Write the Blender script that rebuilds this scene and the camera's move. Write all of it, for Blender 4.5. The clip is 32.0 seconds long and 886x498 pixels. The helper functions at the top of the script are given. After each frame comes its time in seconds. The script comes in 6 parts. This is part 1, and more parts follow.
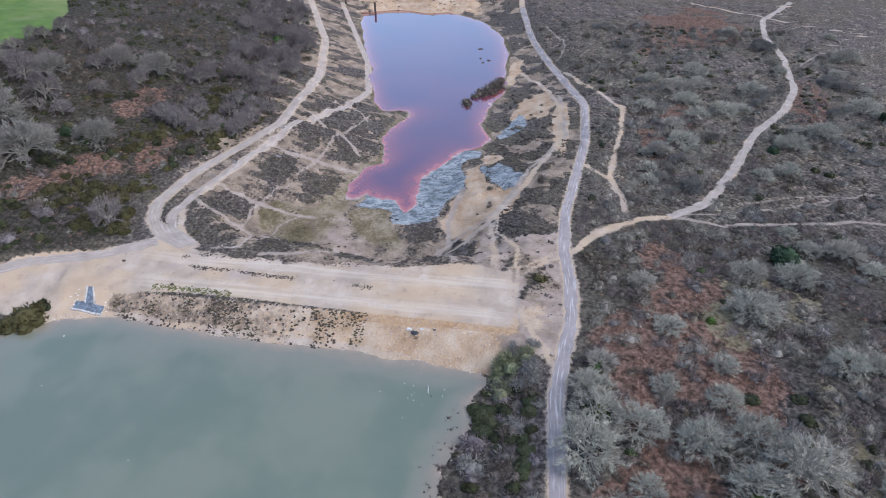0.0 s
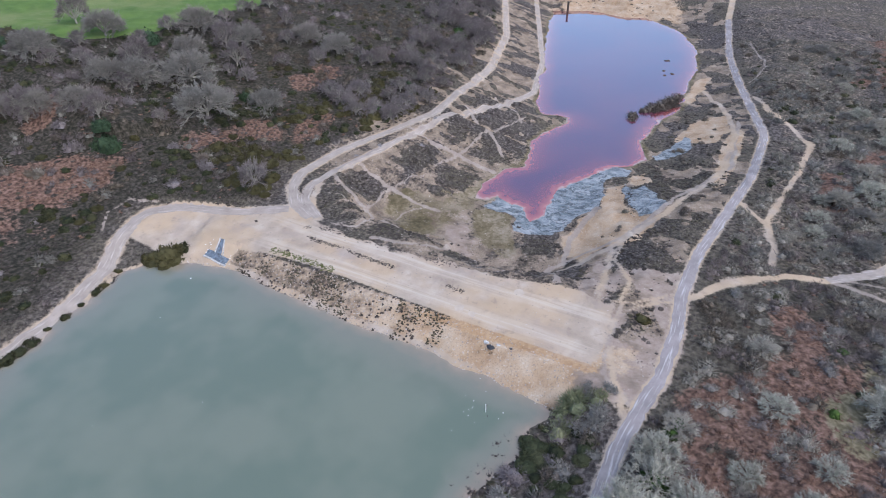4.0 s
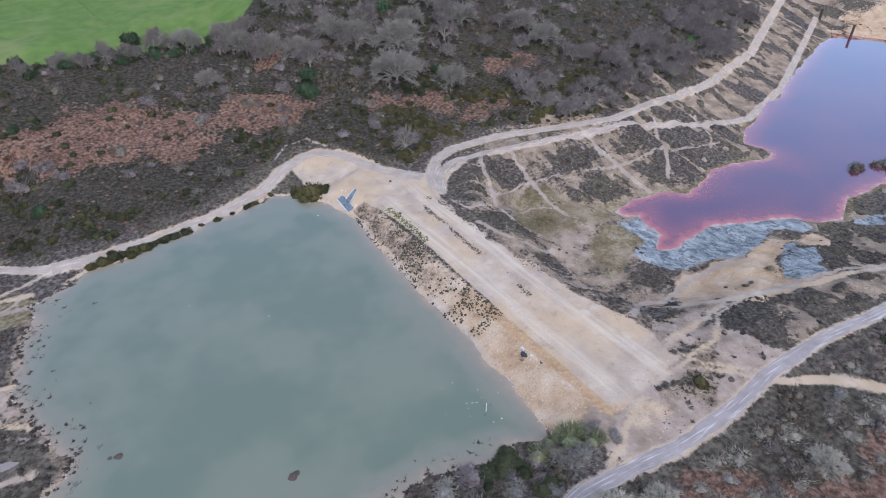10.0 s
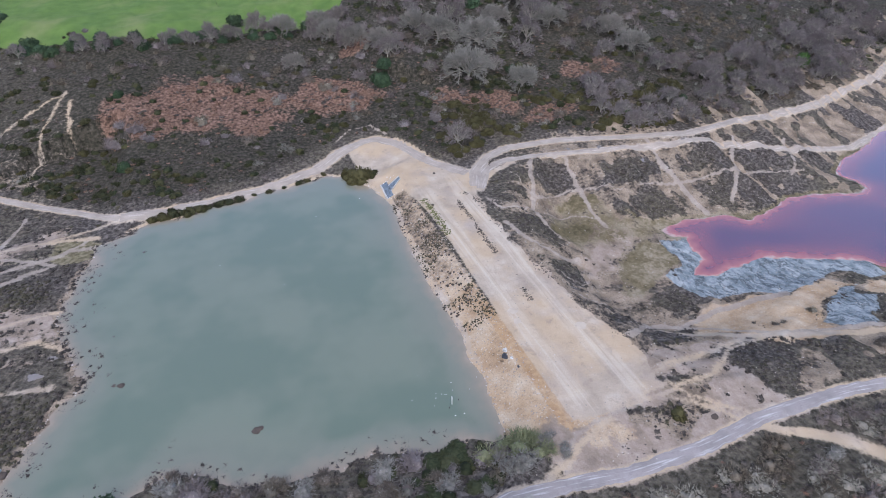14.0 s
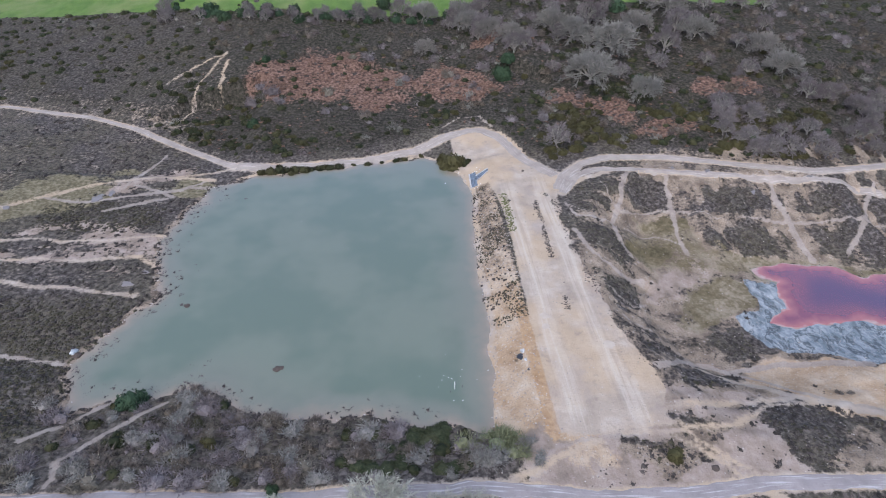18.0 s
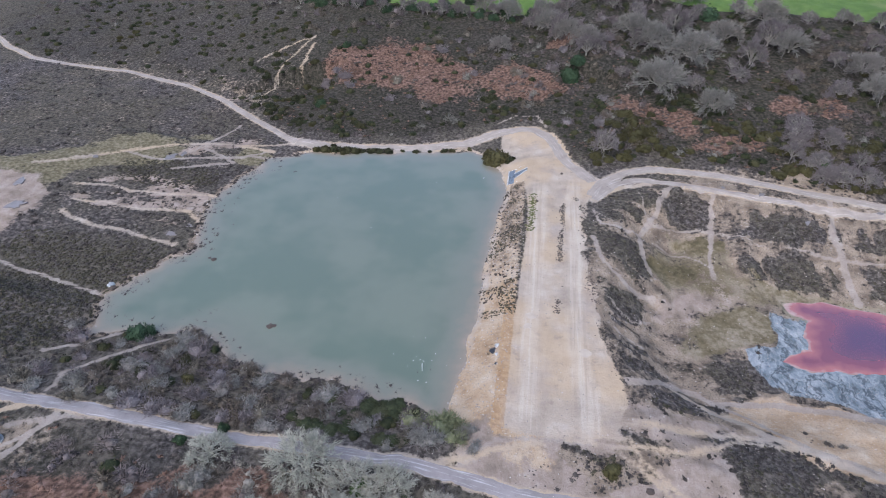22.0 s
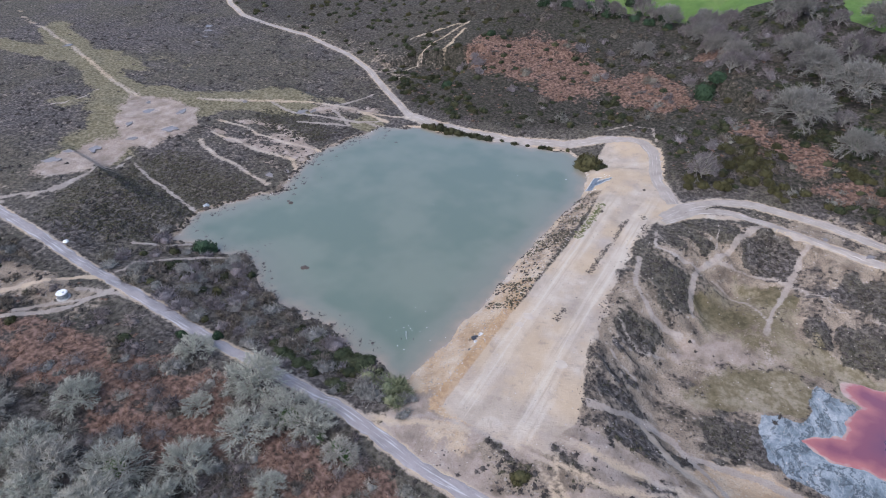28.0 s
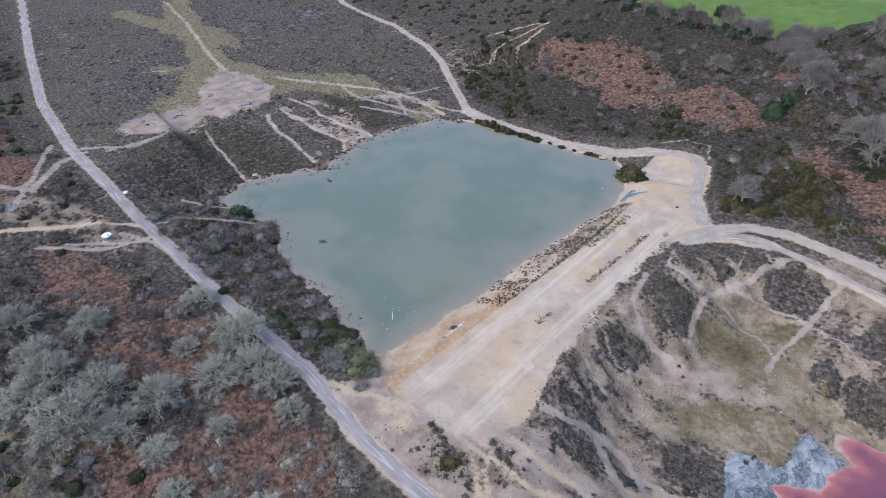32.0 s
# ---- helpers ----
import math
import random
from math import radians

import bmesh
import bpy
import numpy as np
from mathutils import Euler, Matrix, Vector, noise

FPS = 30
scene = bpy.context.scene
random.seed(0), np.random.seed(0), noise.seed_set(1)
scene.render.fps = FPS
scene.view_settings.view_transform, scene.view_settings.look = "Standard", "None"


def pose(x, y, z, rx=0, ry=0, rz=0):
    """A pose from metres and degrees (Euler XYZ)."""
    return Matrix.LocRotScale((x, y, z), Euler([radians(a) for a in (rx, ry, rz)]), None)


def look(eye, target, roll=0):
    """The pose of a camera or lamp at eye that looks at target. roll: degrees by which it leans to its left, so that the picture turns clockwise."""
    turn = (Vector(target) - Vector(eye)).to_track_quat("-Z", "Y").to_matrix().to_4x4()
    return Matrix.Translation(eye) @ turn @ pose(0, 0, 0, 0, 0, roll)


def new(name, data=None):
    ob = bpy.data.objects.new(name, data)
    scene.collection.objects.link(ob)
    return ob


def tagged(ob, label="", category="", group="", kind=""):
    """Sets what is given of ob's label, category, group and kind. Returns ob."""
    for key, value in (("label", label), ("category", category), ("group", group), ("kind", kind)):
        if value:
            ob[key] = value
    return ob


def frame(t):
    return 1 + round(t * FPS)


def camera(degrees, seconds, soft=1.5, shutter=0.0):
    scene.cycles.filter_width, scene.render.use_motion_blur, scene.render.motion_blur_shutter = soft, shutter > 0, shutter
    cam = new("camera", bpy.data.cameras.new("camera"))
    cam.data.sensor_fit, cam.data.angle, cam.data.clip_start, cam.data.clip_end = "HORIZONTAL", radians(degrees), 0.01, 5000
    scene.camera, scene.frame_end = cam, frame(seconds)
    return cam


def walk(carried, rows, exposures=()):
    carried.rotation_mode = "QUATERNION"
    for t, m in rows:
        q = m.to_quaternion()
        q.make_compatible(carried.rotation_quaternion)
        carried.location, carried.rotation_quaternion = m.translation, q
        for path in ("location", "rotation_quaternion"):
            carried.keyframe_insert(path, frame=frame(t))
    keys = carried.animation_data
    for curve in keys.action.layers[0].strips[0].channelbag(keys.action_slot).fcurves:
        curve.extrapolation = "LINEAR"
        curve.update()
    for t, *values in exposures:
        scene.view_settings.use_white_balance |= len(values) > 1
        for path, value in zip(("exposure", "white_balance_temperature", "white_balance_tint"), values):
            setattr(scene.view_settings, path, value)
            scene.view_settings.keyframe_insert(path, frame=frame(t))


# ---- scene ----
cam = camera(71.50, 32.0, soft=1.0)
PATH = [
    (0, (-109.94, -2.31, 98.98), (-27.98, 11.20, 43.31), -0.51),
    (0.5, (-108.93, -3.44, 98.88), (-27.98, 15.32, 43.25), -0.58),
    (1, (-107.89, -4.75, 98.86), (-28.33, 19.32, 43.27), -0.55),
    (1.5, (-106.83, -6.31, 98.95), (-27.54, 18.50, 43.29), -0.52),
    (2, (-105.63, -8.15, 99.09), (-27.90, 21.11, 43.41), -0.66),
    (2.5, (-104.24, -10.26, 99.19), (-29.31, 25.40, 43.40), -0.44),
    (4.5, (-97.84, -20.00, 99.41), (-25.67, 20.55, 43.32), -0.44),
    (5, (-96.19, -22.53, 99.45), (-25.42, 20.42, 43.35), -0.54),
    (5.5, (-94.43, -25.09, 99.49), (-25.10, 19.99, 43.26), -0.37),
    (6, (-92.61, -27.69, 99.53), (-24.88, 19.66, 43.22), -0.26),
    (6.5, (-90.74, -30.33, 99.59), (-25.23, 19.95, 43.20), -0.24),
    (7, (-88.85, -33.01, 99.70), (-25.24, 19.66, 43.32), -0.24),
    (7.5, (-86.91, -35.74, 99.90), (-24.80, 18.45, 43.27), -0.09),
    (8, (-84.92, -38.45, 100.11), (-26.39, 19.45, 43.35), 0.08),
    (8.5, (-82.89, -41.08, 100.31), (-28.76, 20.79, 43.37), 0.11),
    (9, (-80.76, -43.62, 100.49), (-29.21, 20.47, 43.61), -0.09),
    (9.5, (-78.41, -46.03, 100.75), (-29.32, 19.59, 43.45), 0.18),
    (10, (-75.91, -48.36, 100.99), (-28.82, 18.56, 43.51), 0.31),
    (10.5, (-73.32, -50.64, 101.16), (-28.06, 17.43, 43.57), 0.24),
    (11, (-70.67, -52.88, 101.28), (-29.35, 17.72, 43.76), 0.02),
    (11.5, (-67.92, -55.05, 101.41), (-31.24, 17.94, 43.73), -0.00),
    (12, (-65.09, -57.14, 101.51), (-32.94, 17.88, 43.73), 0.21),
    (12.5, (-62.20, -59.10, 101.57), (-31.96, 16.74, 43.82), 0.27),
    (13, (-59.28, -60.90, 101.59), (-28.95, 14.99, 43.95), -0.16),
    (13.5, (-56.30, -62.53, 101.62), (-25.92, 13.28, 43.91), -0.10),
    (15.5, (-44.73, -68.50, 101.69), (-20.87, 9.51, 43.86), 0.25),
    (16, (-41.80, -69.86, 101.78), (-23.59, 9.61, 43.88), 0.21),
    (16.5, (-38.84, -71.09, 101.97), (-23.30, 8.91, 44.01), 0.38),
    (17, (-35.76, -72.25, 102.19), (-23.23, 8.19, 44.11), 0.49),
    (17.5, (-32.53, -73.30, 102.38), (-22.94, 7.46, 44.19), 0.52),
    (18, (-29.15, -74.23, 102.54), (-22.92, 6.77, 44.24), 0.52),
    (18.5, (-25.66, -75.05, 102.67), (-22.75, 6.07, 44.26), 0.49),
    (19, (-22.12, -75.74, 102.77), (-22.05, 5.37, 44.28), 0.43),
    (19.5, (-18.66, -76.31, 102.90), (-20.80, 4.72, 44.34), 0.47),
    (20, (-15.16, -76.77, 102.99), (-18.52, 4.18, 44.37), 0.51),
    (20.5, (-11.57, -77.13, 103.03), (-16.32, 3.74, 44.39), 0.49),
    (21, (-7.90, -77.44, 103.09), (-14.85, 3.24, 44.41), 0.37),
    (21.5, (-4.20, -77.74, 103.24), (-13.28, 2.73, 44.57), 0.32),
    (22, (-0.45, -78.00, 103.41), (-12.70, 2.01, 44.68), 0.34),
    (22.5, (3.23, -78.12, 103.55), (-12.27, 1.31, 44.80), 0.36),
    (23, (6.80, -78.02, 103.61), (-11.44, 0.78, 44.81), 0.34),
    (23.5, (10.27, -77.75, 103.65), (-10.51, 0.38, 44.79), 0.31),
    (24, (13.74, -77.34, 103.70), (-9.62, 0.00, 44.78), 0.35),
    (24.5, (17.27, -76.83, 103.78), (-8.88, -0.40, 44.83), 0.34),
    (25, (20.82, -76.21, 103.89), (-8.06, -0.81, 44.89), 0.32),
    (25.5, (24.37, -75.48, 104.00), (-7.21, -1.20, 44.96), 0.25),
    (26, (27.91, -74.63, 104.11), (-6.27, -1.64, 44.91), 0.15),
    (26.5, (31.45, -73.55, 104.15), (-5.18, -1.84, 44.85), 0.11),
    (28.5, (45.39, -68.18, 104.34), (3.80, 0.58, 44.83), -0.09),
    (29, (48.66, -66.77, 104.50), (7.23, 2.12, 45.03), -0.07),
    (29.5, (51.81, -65.32, 104.71), (12.25, 4.63, 45.19), 0.10),
    (30, (54.86, -63.78, 104.94), (10.32, 3.02, 45.32), -0.04),
    (30.5, (57.90, -62.15, 105.14), (7.97, 0.65, 45.44), -0.13),
    (31, (60.92, -60.42, 105.31), (9.72, 1.28, 45.55), -0.18),
    (31.5, (63.93, -58.61, 105.45), (11.22, 1.79, 45.68), -0.21),
    (32, (66.92, -56.79, 105.57), (11.85, 1.40, 45.72), -0.27),
]
walk(cam, [(t, look(eye, target, roll)) for t, eye, target, roll in PATH], [(0, 0.80, 5760, 13.5), (32, 0.80, 5760, 13.5)])

# ---- light: a bright overcast winter sky ----
world = bpy.data.worlds.new("sky")
scene.world = world
world.use_nodes = True
sky = world.node_tree.nodes.new("ShaderNodeTexSky")
sky.sky_type, sky.sun_disc = "NISHITA", False
sky.sun_elevation, sky.sun_rotation = radians(38), radians(200)
sky.air_density, sky.dust_density, sky.ozone_density = 1.0, 3.0, 1.5
back = world.node_tree.nodes["Background"]
back.inputs["Strength"].default_value = 0.15
world.node_tree.links.new(sky.outputs["Color"], back.inputs["Color"])
sun = new("sun", bpy.data.lights.new("sun", "SUN"))
sun.data.energy, sun.data.angle, sun.data.color = 1.2, radians(30), (1.0, 0.96, 0.9)
sun.matrix_world = look((0, 0, 300), (20, 110, 0))


# ---- plan: lines in metres, x along the valley to the east, y to the north ----
LAKE = [(-12, 3), (-11, 12), (-10, 22), (-9.5, 33), (-9, 45), (-9, 60), (-8, 75), (-7.5, 88), (-6.5, 99), (-9, 110),
        (-14, 121), (-23, 124.5), (-36, 121.5), (-49, 119.5), (-60, 118), (-77, 115), (-85, 112), (-92, 106), (-95, 96),
        (-99, 83), (-101, 75), (-96, 63), (-94, 52), (-98, 44), (-101, 36), (-104, 29), (-103, 21), (-99, 15.5),
        (-92, 17.5), (-83, 18.5), (-73, 18.5), (-66, 14), (-58, 11), (-54, 9.5), (-46, 9.5), (-37, 9), (-29, 7.5), (-21, 5), (-15, 3.5)]
RED = [(71, 62), (73, 58.5), (78, 56.5), (75, 51), (73, 45), (66, 39.5), (72, 37), (81, 38), (91, 38.5), (102, 34), (116, 27), (122, 19), (131, 16),
       (145, 21), (162, 21), (172, 20), (183, 16), (195, 15), (229, 17), (254, 18), (290, 24), (326, 40), (343, 57), (353, 69),
       (347, 81), (356, 107), (342, 131), (301, 119), (241, 100), (218, 91), (203, 89), (165, 75), (155, 69), (157, 59), (151, 56), (137, 61),
       (125, 62), (115, 59), (103, 57), (97, 63), (86, 64), (75, 64)]
NORTH_LINE = [(-700, 320), (-300, 226), (-254, 183), (-187, 176), (-149, 164), (-111, 141), (-85, 122), (-45, 124), (-12, 140), (2, 142), (8, 134),
              (14, 118), (22, 108), (41, 117), (62, 115), (85, 108), (111, 102), (141, 106), (181, 111), (244, 129), (336, 170), (700, 260)]
NORTH_Z = [(-700, 6), (-300, 4), (-150, 2.5), (-110, 1.8), (-85, 1.3), (-40, 1.4), (-10, 3.2), (14, 4.6), (60, 4.6), (110, 4.2), (250, 5), (700, 8)]
MAIN = [(-900, 200), (-369, 48), (-264, 17), (-200, 0), (-154, -7), (-119, -8.5), (-79, -10.5), (-50, -11), (-20, -10.5), (-8, -12), (4, -14), (20, -14), (36, -12.3), (58, -13),
        (86, -17), (117, -21), (154, -22), (184, -16), (226, -6), (278, 5), (347, 15), (900, 60)]
MAIN_Z = [(-900, 20), (-369, 12), (-264, 9.5), (-119, 8), (-79, 7), (-50, 5.6), (-10, 4.4), (20, 3.4), (36, 3), (60, 2), (100, 1), (200, 1), (350, 2), (900, 5)]
CREST_W = [(-1.2, -3), (-0.6, 8), (0, 25), (0.3, 46), (1, 66), (1, 82), (-1, 101), (-4, 120)]
CREST_E = [(21, 96), (17.5, 84), (17.3, 66), (17.8, 50), (20, 37), (22.5, 23), (25, 11), (23, 4)]

# width, colour weight and the line itself of each worn way
WAYS = []


def way(half, weight, *line):
    WAYS.append((half, weight, list(line)))


way(2.6, 1, (21, 101), (12, 114), (7, 131), (1, 139), (-5, 138.5), (-13, 135.5), (-23, 129), (-34, 124.8), (-46, 121.6), (-64, 119.6), (-77, 118.6), (-86, 120))
way(1.7, 1, (-86, 120), (-98, 129), (-111, 138), (-130, 151), (-149, 161), (-187, 173), (-218, 176), (-240, 181), (-262, 193), (-292, 216), (-330, 250))
way(2.2, 1, (20, 92), (24, 101), (32, 109), (41, 113), (62, 112), (85, 105.5), (111, 99.5), (141, 102), (181, 107), (244, 125), (336, 166), (420, 200))
way(1.9, 0.9, (21, 90), (28, 101), (36, 105), (50, 104), (79, 99), (110, 95), (139, 84), (179, 82), (226, 95), (291, 122), (348, 146))
way(1.4, 0.8, (219, 9), (192, -4), (154, -12), (117, -11), (98, -5), (80, 0), (67, 5), (56, 10), (46, 15), (36, 21))
way(1.5, 0.9, (34, -13), (48, -23), (58, -35), (62, -45), (71, -57), (102, -73), (136, -88), (164, -107), (196, -121), (243, -129), (289, -131), (326, -139), (380, -172))
way(1.4, 0.8, (63, -31), (74, -31), (84, -28), (94, -21))
way(1.4, 0.8, (84, -28), (98, -30), (125, -35), (155, -38), (182, -24), (207, -14))
way(1, 0.7, (62, -45), (58, -60), (64, -81), (70, -110))
way(1.3, 0.8, (400, -80), (371, -103), (334, -141), (299, -186), (270, -230))
way(0.8, 0.6, (228, -10), (256, -15), (278, -9), (301, -3))
way(1.4, 0.62, (4, 0), (20, 0), (29, -7), (34, -13), (44, -21), (56, -33))
way(1.6, 0.66, (-14, -11), (-8, -8), (0, -5), (7, -2))
way(2.2, 0.6, (-345, 115), (-324, 106), (-290, 99), (-263, 93), (-232, 83), (-203, 74), (-185, 70))
way(1, 0.7, (-152, -5), (-145, 2), (-141, 10), (-144, 24), (-148, 38))
way(1.6, 0.62, (-163, 82), (-152, 90), (-141, 99), (-128, 108), (-113, 113), (-98, 116), (-88, 119))
way(0.9, 0.65, (-141, 99), (-127, 97), (-116, 101), (-104, 104), (-93, 113))
way(1.2, 0.6, (-93, -17), (-84, -13), (-78, -11))
way(1.1, 0.6, (-8, -9), (-1, -3), (9, -1), (17, 0))
way(1.3, 0.8, (-115, -40), (-111, -33), (-103, -22), (-94, -11))
way(1.2, 0.8, (-142, -32), (-132, -26), (-146, -14), (-148, -5))
way(0.8, 0.8, (-101, -36), (-89, -24), (-86, -13))
way(1, 0.8, (-123, -35), (-143, -22), (-160, -11))
way(0.7, 0.7, (-97, -30), (-93, -24), (-86, -15), (-82, -9))
way(0.7, 0.7, (-206, 42), (-202, 53), (-204, 66))
way(0.9, 0.7, (-116, 108), (-102, 101), (-120, 93))
way(0.9, 0.8, (174, -11), (128, -14), (92, -1), (62, 8), (47, 21))
way(0.9, 0.7, (230, -132), (263, -156), (303, -188))
way(0.6, 0.6, (70, -62), (84, -87), (86, -105))
way(0.6, 0.7, (-13, 143), (-6, 148), (2, 148), (5, 139))
way(1.3, 0.8, (43, 105), (30, 99), (22, 91))
way(0.9, 0.8, (46, 102), (42, 95), (39, 88), (35.2, 79.5), (34, 72), (35, 67), (37, 62))
way(0.7, 0.68, (20.7, 85), (22.3, 77.5), (27, 77), (35, 79))
way(0.5, 0.62, (34.7, 97), (35.6, 90), (37.3, 85.3))
way(0.9, 0.72, (58.5, 101), (57, 92), (56, 82), (54.7, 73), (54.3, 67.7))
way(0.7, 0.62, (38.5, 78.4), (42.3, 78), (48.5, 77.3), (54, 72.5))
way(0.6, 0.64, (38.2, 84.4), (52, 88), (61, 85), (70, 81.5), (82, 80.5))
way(0.8, 0.68, (80, 80.5), (92, 79.5), (105.5, 77.7), (121, 75.8), (141, 71))
way(1.1, 0.8, (93, 102), (91, 90), (91.5, 78), (91.5, 69.5), (92.7, 64))
way(1.0, 0.7, (127, 94), (121, 86.6), (113, 74.6), (103, 65.5))
way(0.8, 0.7, (148.5, 89), (139.5, 74.5), (134, 70.5))
way(0.8, 0.7, (19.7, 70), (22.5, 58), (29, 53), (36, 54))
way(0.5, 0.62, (21, 84), (26.8, 78.6), (35, 78.8))
way(0.6, 0.64, (23, 45), (27, 42.7), (31, 42.5), (35, 47))
way(0.5, 0.62, (23.7, 35.6), (27, 34), (31, 33))
way(1.0, 0.8, (24.8, 17.4), (29.7, 18.8), (34.8, 22.6), (39.6, 24.4), (46.4, 21.6), (62, 24), (82, 22))
way(1.3, 0.62, (24, 2), (26.8, -2.8), (30.7, -6.6), (35, -10))
way(1.3, 0.64, (2, 0), (12, 0), (23, 0), (35, 0.3), (45, 6.5), (48.5, 8), (62, 8.6))
way(1.5, 0.64, (9, 11), (17, 6), (29, 6), (45, 8.5), (55.5, 11))
way(1.26, 0.6, (-102, 195.7), (-112.8, 190.7), (-123.4, 178.3))
way(1.26, 0.6, (-102, 197), (-106, 187), (-109, 178.3), (-111.3, 166.2), (-114.3, 157.2))
way(1.3, 0.62, (-101, 189.6), (-100.8, 178.3), (-101.4, 170.2))
way(1.3, 0.66, (-145.5, 75.3), (-134.6, 77.2), (-117, 76.6), (-98, 80))
way(1.5, 0.66, (-140, 67), (-130, 68.5), (-117.6, 67.2), (-102.1, 69.6), (-98, 64.5))
way(1.3, 0.66, (-139, 60), (-131.5, 56.8), (-111.4, 54.2), (-98, 52))
way(1.2, 0.66, (-114.9, 101.2), (-105, 104), (-97.9, 107.4), (-89, 108))
way(1.3, 0.68, (-91.6, 112.4), (-110.2, 114.2), (-122.2, 109.5))
way(0.8, 0.68, (-118.8, 106.2), (-116.4, 119.4), (-113, 131))
way(0.9, 0.68, (-144, 36), (-137, 34.5), (-129, 32.5), (-120, 31.5), (-105.9, 28.4))
way(0.8, 0.72, (-104.7, 5.9), (-100.3, 9.4), (-95.4, 13.7), (-89.8, 17))
way(0.9, 0.72, (-94, -7), (-93.3, -4.8), (-94.4, 0.2), (-90.5, 5.6), (-85.5, 9.8), (-79.8, 15))
way(0.9, 0.66, (-143, 0.6), (-142.8, 10.2), (-143.2, 20.6), (-151.3, 34.7))
way(0.8, 0.62, (63, -46), (64.6, -57.7), (70.2, -70.9), (80.7, -94.5), (89.9, -118))
BROAD = WAYS[:4] + [(1.9, 1.0, MAIN)]

# southern edge of the green fields
FIELD_EDGE = [(-420, 310), (-132, 241), (-100, 228), (-68, 221), (-35, 220), (-8, 222), (9, 223), (22, 240), (29, 275), (44, 275), (53, 228), (75, 216), (110, 214), (137, 210), (165, 222), (190, 240), (260, 262)]

# centre, half sizes, turn in degrees of the patches of other ground
PATCHES = {}
PATCHES["bracken"] = [(-62, 174, 24, 17, -5), (-40, 162, 16, 8, -15), (-6, 169, 20, 10, -15), (-28, 172, 14, 7, -10), (44, 143, 17, 7, -25), (12, 196, 8, 4, 0), (100, 150, 12, 6, 0), (-12, -30, 18, 9, 10), (-52, -30, 26, 10, 0), (10, -38, 14, 8, 0), (300, -88, 55, 28, -25), (150, -60, 16, 8, 0), (170, -120, 20, 7, -20), (195, -128, 14, 8, 0), (120, -48, 14, 7, 0), (-80, -34, 22, 9, 0), (-5, -48, 28, 8, 0), (35, -40, 10, 8, 0), (70, 128, 12, 5, 0), (-170, -35, 40, 14, 0)]
PATCHES["sand"] = [(135, -12, 26, 3, 0), (4, 12, 8, 16, 0), (370, 90, 40, 40, 0)]
PATCHES["mud"] = [(-112, 112, 14, 5, 35)]
PATCHES["moss"] = [(-146, 97, 28, 9, 35), (-186, 62, 22, 9, 35), (-168, 40, 8, 14, 0), (-250, 88, 46, 9, 16), (-98, 107, 7, 5, 0), (3, 84, 1.6, 9, 0), (20, -62, 16, 9, 0), (-32, -62, 16, 5, 0), (8, -50, 8, 5, 0)]
PATCHES["pale"] = [(12, -7, 26, 6, -6), (30, -5, 14, 8, 0), (-95, -22, 12, 6, 0), (-118, -30, 16, 8, 20), (44, 62, 11, 7, 30)]


def smooth(a, b, v):
    v = np.clip((v - a) / (b - a), 0, 1)
    return v * v * (3 - 2 * v)


def along(line, x):
    xs, ys = np.array(line, float).T
    return np.interp(x, xs, ys)


def line_distance(x, y, line, reach=1e9):
    """Distance of points to a bent line."""
    best = np.full(x.shape, 1e9)
    for (ax, ay), (bx, by) in zip(line[:-1], line[1:]):
        near = (x > min(ax, bx) - reach) & (x < max(ax, bx) + reach) & (y > min(ay, by) - reach) & (y < max(ay, by) + reach)
        if not near.any():
            continue
        px, py, dx, dy = x[near] - ax, y[near] - ay, bx - ax, by - ay
        s = np.clip((px * dx + py * dy) / (dx * dx + dy * dy), 0, 1)
        best[near] = np.minimum(best[near], np.hypot(px - s * dx, py - s * dy))
    return best


def inside(x, y, ring):
    hit = np.zeros(x.shape, bool)
    for (ax, ay), (bx, by) in zip(ring, ring[1:] + ring[:1]):
        if ay != by:
            hit ^= ((ay > y) != (by > y)) & (x < (bx - ax) * (y - ay) / (by - ay) + ax)
    return hit


def signed(x, y, ring):
    """Distance to a shore, below zero inside it."""
    return np.where(inside(x, y, ring), -1, 1) * line_distance(x, y, ring + ring[:1])


def lattice(ix, iy, seed):
    h = (ix.astype(np.int64) * 374761393 + iy.astype(np.int64) * 668265263 + seed * 974711) & 0x7FFFFFFF
    h = ((h ^ (h >> 13)) * 1274126177) & 0x7FFFFFFF
    return ((h ^ (h >> 16)) & 0xFFFF) / 65535.0


def value_noise(x, y, size, seed=0):
    """Smooth noise from 0 to 1 with grains of that many metres."""
    x, y = np.asarray(x, float) / size, np.asarray(y, float) / size
    ix, iy = np.floor(x), np.floor(y)
    fx, fy = x - ix, y - iy
    fx, fy = fx * fx * (3 - 2 * fx), fy * fy * (3 - 2 * fy)
    a, b = lattice(ix, iy, seed), lattice(ix + 1, iy, seed)
    c, d = lattice(ix, iy + 1, seed), lattice(ix + 1, iy + 1, seed)
    return (a + (b - a) * fx) * (1 - fy) + (c + (d - c) * fx) * fy


def fractal(x, y, size, seed=0, octaves=4):
    total, weight, amp = 0.0, 0.0, 1.0
    for n in range(octaves):
        total = total + amp * value_noise(x + 17.3 * n, y - 9.1 * n, size / 2**n, seed + n)
        weight, amp = weight + amp, amp * 0.55
    return total / weight


